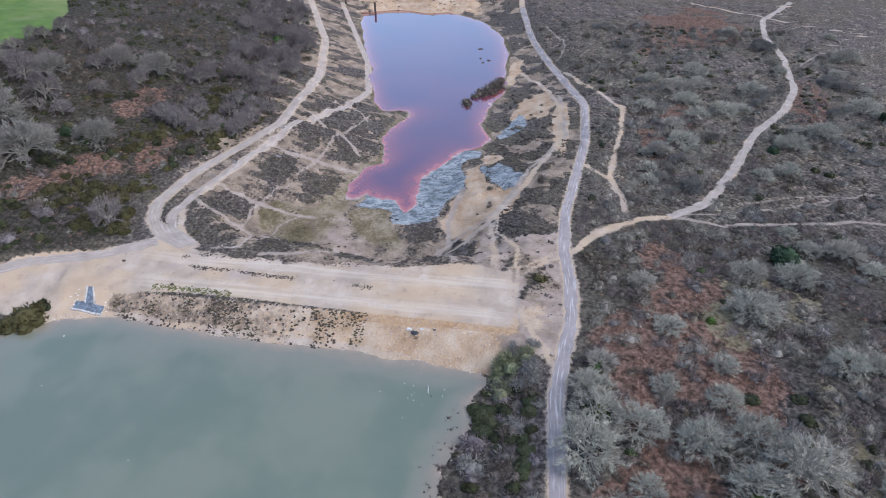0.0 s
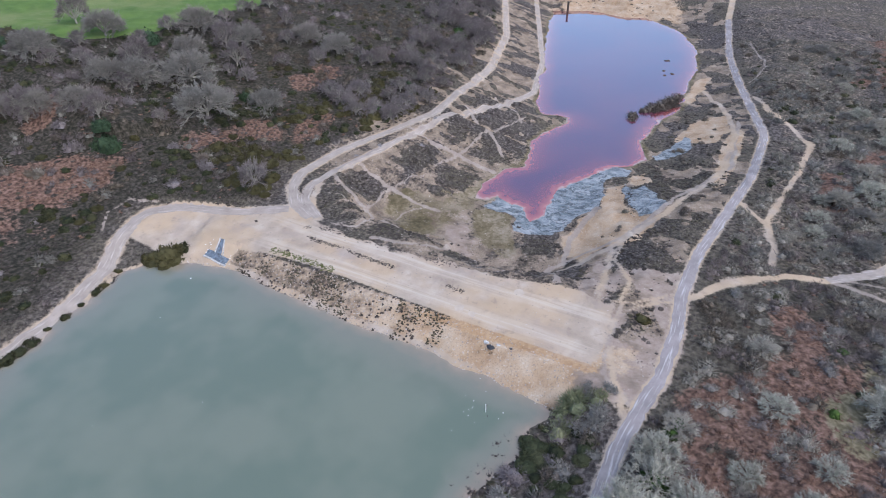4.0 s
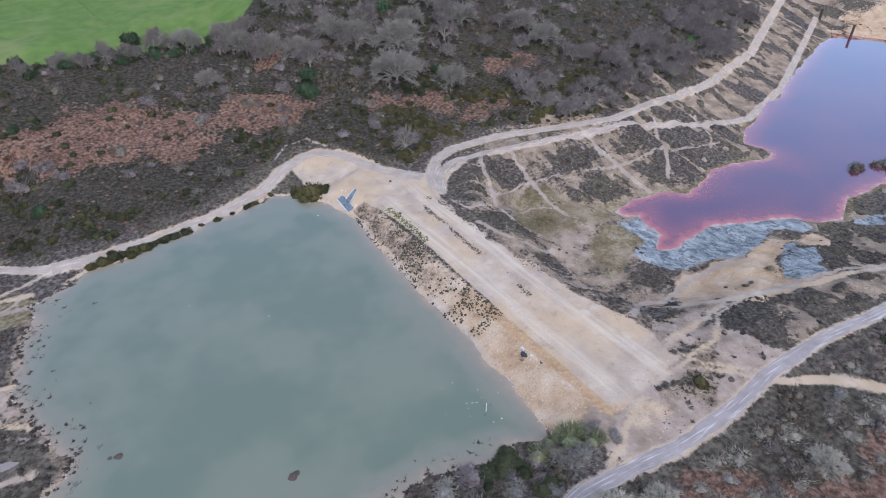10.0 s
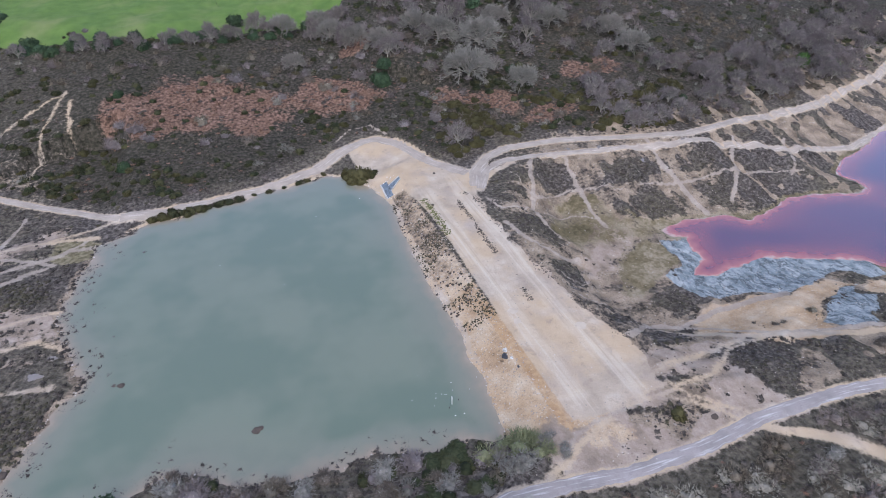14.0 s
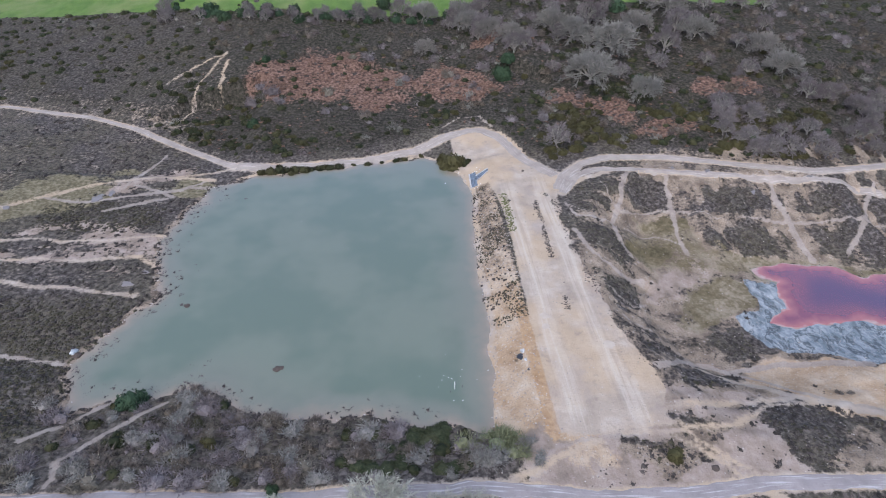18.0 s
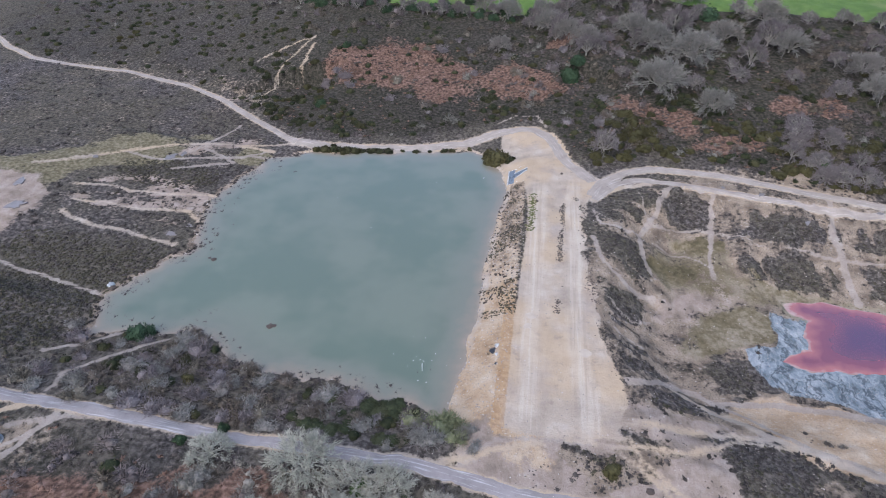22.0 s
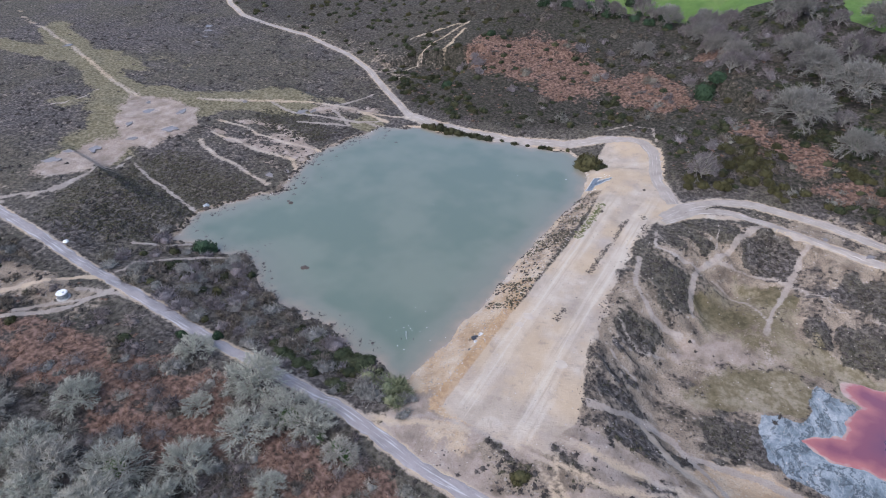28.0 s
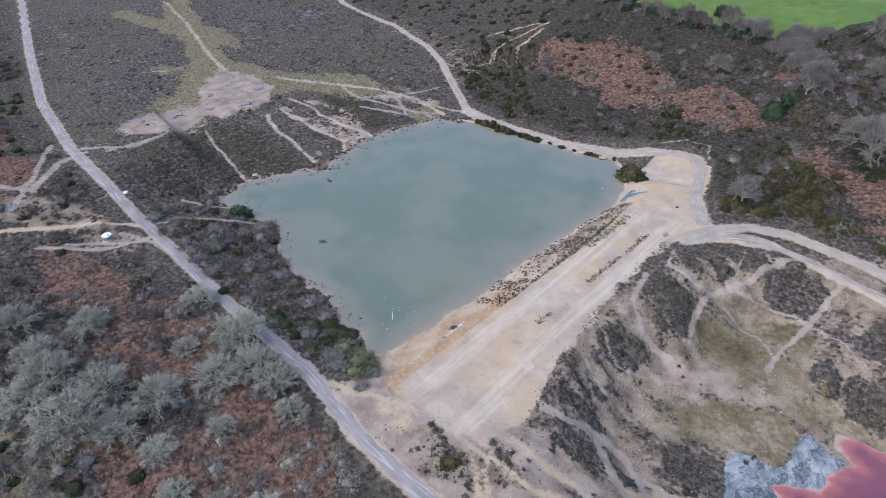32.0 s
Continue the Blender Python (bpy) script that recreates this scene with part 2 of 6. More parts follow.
def shores(x, y):
    """Signed distances to the two waters, with a ragged edge."""
    wob = fractal(x, y, 7, 5, 3) - 0.5
    fine = value_noise(x, y, 1.6, 8) - 0.5
    calm = smooth(-16, -4, x)
    green = signed(x, y, LAKE) + (wob * 5 + fine * 1.2) * (1 - calm * 0.75) * smooth(200, 60, np.hypot(x + 50, y - 60))
    red = signed(x, y, RED) + wob * 3.2 + fine * 1.2
    return green, red


RED_Z = -7.0


def gullies(x, y, red):
    """Downhill furrows of the hollow's banks, from 0 to 1."""
    w = smooth(72, 56, x) * smooth(8, 24, y)
    n = smooth(56, 72, y) * smooth(40, 60, x)
    bend = (fractal(x, y, 13, 33, 3) - 0.5) * 9
    west = 0.65 * value_noise(x * 0.16 + bend * 0.1, y + bend * 0.55 + 0.25 * x, 3.4, 34) + 0.35 * value_noise(x * 0.3, y + bend, 1.5, 35)
    north = 0.65 * value_noise(x + bend * 0.6, y * 0.2, 4.6, 36) + 0.35 * value_noise(x + bend, y * 0.35, 1.8, 37)
    south = fractal(x * 0.7 + y * 0.3, y * 0.9 - x * 0.4, 7, 38, 3)
    return np.clip(0.5 + 1.5 * (south * (1 - w) * (1 - n) + west * w * (1 - n) + north * n - 0.5), 0, 1)


def heights(x, y, fine=True):
    """The lie of the land."""
    x, y = np.asarray(x, float), np.asarray(y, float)
    green, red = shores(x, y)
    yn, ya, zn, za = along(NORTH_LINE, x), along(MAIN, x), along(NORTH_Z, x), along(MAIN_Z, x)
    s = np.clip((y - ya) / (yn - ya), 0, 1)
    z = za + (zn - za) * s
    up = np.maximum(y - yn, 0)
    steep = 0.10 + 0.135 * smooth(-260, -120, x)
    z = z + steep * np.minimum(up, 112) + 0.05 * np.maximum(up - 112, 0)
    down = np.maximum(ya - y, 0)
    z = z + (0.05 * smooth(40, -20, x) - 0.02 * smooth(20, 70, x)) * np.minimum(down, 120)
    rough = 0.5 * smooth(2, 12, np.abs(y - ya)) * smooth(2, 10, np.abs(y - yn)) * smooth(-8, 3, -np.minimum(x + 2, 24 - x))
    rough = np.where((x > -4) & (x < 30) & (y > -6) & (y < 112), 0.06, rough + 0.04)
    z = z + rough * (fractal(x, y, 14, 21) - 0.5) * 4.5
    # hollow of the coloured water
    ridge = gullies(x, y, red)
    west = -6.9 + 0.05 * np.minimum(red, 30) + 0.62 * np.maximum(red - 30, 0) + 1.7 * (ridge - 0.6) * smooth(27, 33, red) * smooth(52, 44, red)
    north = -6.95 + 0.30 * red + 2.2 * (ridge - 0.5) * smooth(3, 12, red) * smooth(40, 30, red)
    south = -6.95 + 0.05 * np.minimum(red, 10) + 0.24 * np.maximum(red - 10, 0) + 1.2 * (ridge - 0.4) * smooth(4, 14, red)
    w = smooth(76, 62, x) * smooth(10, 24, y)
    n = smooth(52, 70, y) * smooth(44, 70, x)
    n = np.maximum(n, smooth(180, 220, x) * smooth(45, 60, y))
    bowl = south * (1 - w) * (1 - n) + west * w * (1 - n) + north * n
    bowl = np.where(red < 0, -6.95 + 0.25 * np.maximum(red, -8), bowl)
    z = np.where(red < 75, np.minimum(z, bowl), z)
    # banks of the green water
    k = 0.25 + 0.25 * smooth(-24, -12, x) * smooth(120, 112, y) - 0.19 * smooth(-80, -92, x) * smooth(20, 30, y) - 0.05 * smooth(112, 118, y)
    face = 0.35 * (fractal(x, y, 2.6, 41, 3) - 0.5) * smooth(-24, -12, x)
    bank = np.where(green < 0, np.maximum(0.18 * green, -3), 0.05 + k * green + 0.07 * np.maximum(green - 35, 0) + face * smooth(0.5, 3, green))
    z = np.where(green < np.where((x < -92) & (y < yn), 130, 60), np.minimum(z, bank), z)
    if fine:
        worn = np.full(x.shape, 99.0)
        for half, weight, line in BROAD:
            worn = np.minimum(worn, line_distance(x, y, line, 6) - half)
        z = z + 0.25 * (0.15 + 0.85 * smooth(0, 3, worn)) * (fractal(x, y, 2.2, 51, 3) - 0.5) * smooth(0.5, 4, np.minimum(green, red))
    return z

# outlines of the heather stands on the hollow's banks and below the dam
STANDS = [
    [(23.7, 94), (36, 102), (42, 99.3), (35.4, 85), (33, 80), (26, 78.5), (22.5, 87)],
    [(47, 100.5), (57, 98), (58.4, 92.5), (56, 88.5), (43, 87), (42, 91)],
    [(22.5, 73), (32.3, 74.5), (36, 67), (35.5, 59), (29, 57.5), (23, 57), (19.5, 67)],
    [(67.7, 93), (77.5, 94), (95.5, 90.8), (108.7, 88), (130, 92), (126, 85), (93.5, 82), (62.6, 83.6)],
    [(62.5, 76), (73.5, 78.6), (89.7, 77.5), (88.7, 67.5), (79, 66), (67.6, 68), (62, 71.5)],
    [(95.5, 76.7), (109, 74.5), (102.7, 64), (95, 66)],
    [(21, 51), (33, 54), (33.6, 47.5), (35, 45.5), (31, 42.5), (26.5, 37), (22, 39)],
    [(22, 35.5), (30, 36), (33, 31), (28, 27.5), (22, 30)],
    [(21, 28), (27.4, 26.8), (41.5, 29.8), (36, 24), (26, 21.5)],
    [(46.5, 31.5), (48, 36), (58, 38), (64, 33.5), (63, 27), (57, 25), (51, 24)],
    [(30, 17), (48, 22), (44, 14), (40, 12), (33, 11)],
    [(39.6, 6.3), (54, 10.8), (76, 8), (64, -4.8), (41, -10.8), (45, -0.6)],
    [(21, 3.2), (24, 2.4), (34.5, -0.3), (30, -3), (22, 0)],
    [(7.6, -3.3), (13, -1.8), (23.6, -2.2), (28, -4.8), (26, -7.4), (21, -9), (12, -7.3)],
]
LOW_GREEN = [[(37, 72), (52, 73.5), (50, 66), (42, 64), (36.5, 66)], [(44, 84), (54, 86), (61, 80), (56, 75), (44, 80)]]
CLAYS = [[(75, 55), (67, 57), (66.5, 50), (66, 45), (58, 42), (57, 37), (61, 30), (67, 28), (74, 27), (80, 22.5), (90, 22), (98, 24.5), (105, 25.5), (112, 20), (118, 19), (119, 32), (100, 42), (80, 44)],
         [(104, 18), (98, 14), (102, 11), (94, 5), (86.5, 0), (80, 1.5), (77.5, 7), (84, 12), (96, 18)],
         [(133, 15), (143, 10), (156, 6.5), (148, 3), (140, 3), (136, 7), (131, 13)]]
SANDS = [[(49, 24), (60, 26), (68, 26), (76, 24.5), (81, 21), (97, 23), (103, 18), (95, 17), (83, 12), (76, 7), (79, 0), (86, -2), (70, 1), (59, 6.5), (54, 12.5), (48, 16), (50, 20)],
         [(109, 20), (119, 14), (107, 9.5), (101, 14)],
         [(198, 15.5), (215, 15), (236, 15), (240, 9), (218, 9), (200, 11)],
         [(149, 11), (168, 8), (182, 2.5), (182, -6), (160, -10), (147, -5)]]
OLIVE_CORE = [[(44, 36), (47, 45), (50, 52), (60, 56.5), (66.5, 55), (66, 47), (57, 43), (49, 38)], [(64, 72), (72, 67), (80, 66), (77, 62), (68, 65)]]
WETLAND = [[(-300, 113), (-250, 100), (-200, 82), (-160, 90), (-140, 108), (-122, 113), (-110, 106), (-124, 94), (-146, 84), (-151, 70), (-148, 55), (-152, 38), (-143, 22), (-158, 8), (-170, 30), (-182, 48), (-205, 64), (-260, 84), (-300, 95)]]
TONGUE = [[(34.5, 51), (39, 57), (49, 63), (58, 59), (50, 53), (39.5, 46.5)]]


def rings_mask(x, y, rings, soft=3.0, rough=7.0, size=6.0, seed=110):
    """One inside the outlines, fading over their frayed edge."""
    best = np.zeros(x.shape)
    for ring in rings:
        px, py = [p[0] for p in ring], [p[1] for p in ring]
        near = (x > min(px) - 6) & (x < max(px) + 6) & (y > min(py) - 6) & (y < max(py) + 6)
        if near.any():
            u, v = x[near], y[near]
            d = signed(u, v, ring) + rough * (fractal(u, v, size, seed, 3) - 0.5)
            best[near] = np.maximum(best[near], np.clip(0.5 - d / soft, 0, 1))
    return best


def bank_cover(x, y, red):
    """Share of heather on the hollow's banks: drawn stands cut by furrows near the dam, a loose pattern farther off."""
    furrow = gullies(x, y, red)
    drawn = rings_mask(x, y, STANDS) * (0.3 + 0.7 * smooth(0.28, 0.48, furrow))
    loose = smooth(0.44, 0.51, furrow * 0.6 + 0.4 * fractal(x, y, 10, 72, 3))
    far = np.maximum(smooth(104, 116, x), smooth(58, 70, x) * smooth(24, 12, y))
    return np.maximum(drawn, loose * (0.34 + 0.66 * far))



def height(x, y):
    return float(heights(np.array([x]), np.array([y]))[0])


# ---- materials ----
def material(name):
    m = bpy.data.materials.new(name)
    m.use_nodes = True
    return m, m.node_tree, m.node_tree.nodes["Principled BSDF"]


def node(tree, kind, links=(), **values):
    n = tree.nodes.new("ShaderNode" + kind)
    for key, value in values.items():
        if key in ("operation", "data_type", "blend_type", "attribute_name", "use_clamp", "noise_dimensions", "feature", "interpolation_type"):
            if key == "data_type":
                n.data_type = value
            elif key == "operation":
                n.operation = value
            elif key == "blend_type":
                n.blend_type = value
            elif key == "attribute_name":
                n.attribute_name = value
            elif key == "use_clamp":
                n.use_clamp = value
            elif key == "feature":
                n.feature = value
            elif key == "interpolation_type":
                n.interpolation_type = value
        else:
            n.inputs[key].default_value = value
    for key, out in links:
        tree.links.new(out, n.inputs[key])
    return n


def where(tree):
    return node(tree, "NewGeometry").outputs["Position"]


def noise_of(tree, place, size, detail=4.0, rough=0.55):
    return node(tree, "TexNoise", [("Vector", place)], Scale=1.0 / size, Detail=detail, Roughness=rough).outputs["Fac"]


def ramp(tree, fac, *stops):
    n = node(tree, "ValToRGB", [("Fac", fac)])
    e = n.color_ramp.elements
    while len(e) < len(stops):
        e.new(0.5)
    for el, (pos, col) in zip(e, stops):
        el.position, el.color = pos, (*col, 1)
    return n.outputs["Color"]


def mix(tree, fac, a, b):
    n = node(tree, "MixRGB")
    for key, v in (("Fac", fac), ("Color1", a), ("Color2", b)):
        if isinstance(v, (tuple, list)):
            n.inputs[key].default_value = (*v, 1)
        elif isinstance(v, float):
            n.inputs[key].default_value = v
        else:
            tree.links.new(v, n.inputs[key])
    return n.outputs["Color"]


def maths(tree, op, a, b=0.0, clamp=False):
    n = node(tree, "Math", operation=op, use_clamp=clamp)
    for i, v in enumerate((a, b)):
        if isinstance(v, (int, float)):
            n.inputs[i].default_value = v
        else:
            tree.links.new(v, n.inputs[i])
    return n.outputs[0]


def step(tree, v, low, high):
    n = node(tree, "MapRange", [("Value", v)], interpolation_type="SMOOTHSTEP")
    n.inputs["From Min"].default_value, n.inputs["From Max"].default_value = low, high
    return n.outputs["Result"]


def ragged(tree, mask, *noises):
    """A mask with an edge broken up by noise."""
    v = mask
    for size_noise, amount in noises:
        v = maths(tree, "ADD", v, maths(tree, "MULTIPLY", maths(tree, "SUBTRACT", size_noise, 0.5), amount))
    return step(tree, v, 0.38, 0.62)


def ground_material():
    m, t, bsdf = material("heath_ground")
    p = where(t)
    big, mid, small, grit = noise_of(t, p, 22), noise_of(t, p, 5), noise_of(t, p, 1.1), noise_of(t, p, 0.35, 6, 0.7)
    rags = ((mid, 0.5), (small, 0.7), (grit, 0.6))
    heath = ramp(t, small, (0.34, (0.020, 0.017, 0.015)), (0.5, (0.060, 0.052, 0.047)), (0.66, (0.140, 0.122, 0.112)))
    heath = mix(t, step(t, maths(t, "ADD", maths(t, "MULTIPLY", big, 0.5), maths(t, "MULTIPLY", noise_of(t, p, 70, 2), 0.5)), 0.42, 0.56), heath, ramp(t, small, (0.35, (0.028, 0.025, 0.017)), (0.65, (0.108, 0.094, 0.072))))
    # Woodland floor: dark green-brown litter, with the shade between shrubs painted in.
    wood_shade = node(t, "Attribute", attribute_name="wooded").outputs["Fac"]
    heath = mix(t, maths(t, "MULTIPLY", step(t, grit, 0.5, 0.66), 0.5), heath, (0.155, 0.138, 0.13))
    heath = mix(t, wood_shade, heath, ramp(t, small, (0.35, (0.010, 0.011, 0.007)), (0.5, (0.026, 0.024, 0.017)), (0.68, (0.06, 0.052, 0.042))))
    a, b, c = (node(t, "SeparateColor", [("Color", node(t, "Attribute", attribute_name=n).outputs["Color"])]).outputs for n in ("ways", "stuffs", "wet"))
    bent = node(t, "VectorMath", operation="MULTIPLY_ADD")
    t.links.new(p, bent.inputs[2])
    t.links.new(node(t, "TexNoise", [("Vector", p)], Scale=0.08, Detail=2.0).outputs["Color"], bent.inputs[0])
    bent.inputs[1].default_value = (6, 6, 0)
    drawn = node(t, "Mapping", [("Vector", bent.outputs[0])])
    drawn.inputs["Scale"].default_value = (1.0, 0.13, 1.0)
    streak = noise_of(t, drawn.outputs[0], 2.6, 5, 0.6)
    gravel = ramp(t, mid, (0.3, (0.285, 0.236, 0.186)), (0.55, (0.365, 0.307, 0.246)), (0.75, (0.425, 0.37, 0.308)))
    gravel = mix(t, maths(t, "MULTIPLY", step(t, grit, 0.5, 0.75), 0.3), gravel, (0.19, 0.165, 0.15))
    top = node(t, "Attribute", attribute_name="crest").outputs["Fac"]
    gravel = mix(t, maths(t, "MULTIPLY", step(t, big, 0.42, 0.56), 0.6), gravel, (0.41, 0.31, 0.20))
    gravel = mix(t, maths(t, "MULTIPLY", step(t, noise_of(t, p, 13, 5, 0.6), 0.52, 0.66), 0.38), gravel, (0.245, 0.215, 0.205))
    gravel = mix(t, maths(t, "MULTIPLY", step(t, noise_of(t, p, 2.2, 5, 0.65), 0.55, 0.68), 0.45), gravel, (0.23, 0.185, 0.15))
    lane = step(t, maths(t, "ADD", maths(t, "MULTIPLY", top, 0.55), maths(t, "MULTIPLY", maths(t, "ADD", streak, mid), 0.45)), 0.5, 1.0)
    gravel = mix(t, maths(t, "MULTIPLY", lane, 0.42), gravel, (0.455, 0.40, 0.33))
    rutted = node(t, "Mapping", [("Vector", p)])
    rutted.inputs["Rotation"].default_value = (0, 0, 0.03)
    rutted.inputs["Scale"].default_value = (1.0, 0.035, 1.0)
    rut = noise_of(t, rutted.outputs[0], 1.1, 3, 0.6)
    gravel = mix(t, maths(t, "MULTIPLY", maths(t, "MULTIPLY", step(t, rut, 0.52, 0.64), top), 0.5), gravel, (0.46, 0.41, 0.345))
    gravel = mix(t, maths(t, "MULTIPLY", maths(t, "MULTIPLY", step(t, rut, 0.47, 0.38), top), 0.35), gravel, (0.26, 0.205, 0.155))
    bracken = ramp(t, small, (0.34, (0.038, 0.025, 0.019)), (0.5, (0.108, 0.066, 0.048)), (0.66, (0.19, 0.125, 0.098)))
    grass = ramp(t, mid, (0.3, (0.065, 0.115, 0.028)), (0.7, (0.10, 0.16, 0.04)))
    grass = mix(t, step(t, big, 0.45, 0.7), grass, (0.14, 0.17, 0.065))
    flow = node(t, "Mapping", [("Vector", bent.outputs[0])])
    flow.inputs["Rotation"].default_value = (0, 0, 0.6)
    flow.inputs["Scale"].default_value = (1.0, 0.62, 1.0)
    seam = noise_of(t, flow.outputs[0], 3.0, 9, 0.72)
    clay = ramp(t, seam, (0.34, (0.07, 0.082, 0.09)), (0.45, (0.135, 0.16, 0.178)), (0.54, (0.205, 0.235, 0.255)), (0.63, (0.285, 0.305, 0.315)), (0.74, (0.41, 0.415, 0.41)))
    vein = maths(t, "ABSOLUTE", maths(t, "SUBTRACT", noise_of(t, flow.outputs[0], 5.0, 6, 0.6), 0.5))
    clay = mix(t, maths(t, "MULTIPLY", step(t, vein, 0.035, 0.008), 0.8), clay, (0.055, 0.068, 0.078))
    vein = maths(t, "ABSOLUTE", maths(t, "SUBTRACT", noise_of(t, flow.outputs[0], 2.1, 5, 0.6), 0.52))
    clay = mix(t, maths(t, "MULTIPLY", step(t, vein, 0.03, 0.006), 0.3), clay, (0.42, 0.43, 0.43))
    sand = ramp(t, mid, (0.32, (0.28, 0.192, 0.115)), (0.5, (0.365, 0.27, 0.178)), (0.7, (0.43, 0.35, 0.26)))
    sand = mix(t, maths(t, "MULTIPLY", step(t, grit, 0.5, 0.62), 0.5), sand, (0.19, 0.15, 0.115))
    sand = mix(t, maths(t, "MULTIPLY", step(t, noise_of(t, p, 0.6, 3), 0.6, 0.68), 0.6), sand, (0.46, 0.42, 0.36))
    olive = ramp(t, maths(t, "ADD", maths(t, "MULTIPLY", noise_of(t, bent.outputs[0], 11, 6, 0.6), 0.7), maths(t, "MULTIPLY", small, 0.3)), (0.38, (0.062, 0.052, 0.028)), (0.46, (0.105, 0.088, 0.049)), (0.53, (0.155, 0.128, 0.08)), (0.60, (0.225, 0.19, 0.138)), (0.68, (0.26, 0.225, 0.175)))
    olive = mix(t, maths(t, "MULTIPLY", step(t, grit, 0.54, 0.66), 0.35), olive, (0.055, 0.048, 0.03))
    pale = ramp(t, mid, (0.32, (0.12, 0.093, 0.068)), (0.5, (0.215, 0.17, 0.127)), (0.68, (0.305, 0.248, 0.19)))
    pale = mix(t, maths(t, "MULTIPLY", step(t, grit, 0.49, 0.6), 0.6), pale, (0.065, 0.054, 0.045))
    pale = mix(t, maths(t, "MULTIPLY", step(t, small, 0.58, 0.74), 0.5), pale, (0.36, 0.33, 0.30))
    mud = ramp(t, maths(t, "ADD", maths(t, "MULTIPLY", seam, 0.55), maths(t, "MULTIPLY", mid, 0.45)), (0.34, (0.15, 0.116, 0.092)), (0.46, (0.235, 0.187, 0.15)), (0.56, (0.30, 0.245, 0.203)), (0.68, (0.38, 0.332, 0.30)))
    mud = mix(t, maths(t, "MULTIPLY", step(t, grit, 0.52, 0.66), 0.4), mud, (0.13, 0.105, 0.09))
    moss = ramp(t, small, (0.3, (0.07, 0.062, 0.036)), (0.5, (0.138, 0.12, 0.072)), (0.7, (0.215, 0.185, 0.13)))
    col = heath
    fray = ((small, 0.45), (grit, 0.4))
    for mask, over in ((c[0], pale), (a[1], bracken), (a[2], grass), (c[2], moss), (c[1], mud), (b[2], olive), (b[1], sand), (b[0], clay)):
        col = mix(t, ragged(t, mask, *rags), col, over)
    trodden = ramp(t, mid, (0.3, (0.235, 0.197, 0.165)), (0.55, (0.305, 0.262, 0.225)), (0.75, (0.36, 0.32, 0.285)))
    trodden = mix(t, maths(t, "MULTIPLY", step(t, grit, 0.5, 0.7), 0.45), trodden, (0.12, 0.10, 0.088))
    path = ragged(t, node(t, "Attribute", attribute_name="footpath").outputs["Fac"], (small, 0.5), (grit, 0.6))
    col = mix(t, maths(t, "MULTIPLY", path, 0.85), col, trodden)
    col = mix(t, ragged(t, a[0], *fray), col, gravel)
    rust = ragged(t, node(t, "Attribute", attribute_name="rust").outputs["Fac"], *fray)
    col = mix(t, maths(t, "MULTIPLY", rust, 0.55), col, ramp(t, small, (0.35, (0.24, 0.135, 0.06)), (0.65, (0.36, 0.235, 0.12))))
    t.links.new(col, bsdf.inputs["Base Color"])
    bsdf.inputs["Roughness"].default_value = 0.95
    bsdf.inputs["Specular IOR Level"].default_value = 0.2
    bump = node(t, "Bump", [("Height", maths(t, "ADD", small, grit))], Strength=0.6, Distance=0.3)
    t.links.new(bump.outputs[0], bsdf.inputs["Normal"])
    return m


def water_material(name, deep, mids, shallow, sheen):
    m, t, bsdf = material(name)
    p = where(t)
    far = node(t, "Attribute", attribute_name="shore").outputs["Fac"]
    big, mid = noise_of(t, p, 26, 3), noise_of(t, p, 5, 4)
    v = maths(t, "ADD", far, maths(t, "MULTIPLY", maths(t, "SUBTRACT", mid, 0.5), 0.25))
    col = ramp(t, v, *shallow)
    col = mix(t, maths(t, "MULTIPLY", step(t, big, 0.38, 0.62), step(t, far, 0.25, 0.6)), col, deep)
    t.links.new(col, bsdf.inputs["Base Color"])
    bsdf.inputs["Roughness"].default_value = sheen
    bsdf.inputs["IOR"].default_value = 1.333
    ripples = noise_of(t, p, 0.7, 3)
    bump = node(t, "Bump", [("Height", ripples)], Strength=0.12, Distance=0.05)
    t.links.new(bump.outputs[0], bsdf.inputs["Normal"])
    return m


GROUND = ground_material()
GREEN_WATER = water_material("milky_green_water", (0.112, 0.140, 0.104), 0, ((0.0, (0.255, 0.207, 0.158)), (0.08, (0.205, 0.182, 0.14)), (0.25, (0.16, 0.166, 0.129)), (1.0, (0.143, 0.163, 0.122))), 0.1)
RED_WATER = water_material("red_mineral_water", (0.085, 0.026, 0.055), 0, ((0.0, (0.40, 0.28, 0.21)), (0.06, (0.33, 0.105, 0.082)), (0.22, (0.18, 0.044, 0.052)), (0.8, (0.115, 0.034, 0.056))), 0.05)
GREEN_WATER.node_tree.nodes["Principled BSDF"].inputs["IOR"].default_value = 1.7
RED_BSDF = RED_WATER.node_tree.nodes["Principled BSDF"]
RED_BSDF.inputs["IOR"].default_value = 1.6
RED_BSDF.inputs["Coat Weight"].default_value = 1.0
RED_BSDF.inputs["Coat IOR"].default_value = 1.95
RED_BSDF.inputs["Coat Roughness"].default_value = 0.03


# ---- ground: one sheet to the horizon ----
def mesh_object(name, verts, faces, mat, smooth_it=True):
    me = bpy.data.meshes.new(name)
    me.from_pydata(verts, [], faces)
    if mat:
        me.materials.append(mat)
    if smooth_it:
        me.shade_smooth()
    return new(name, me)


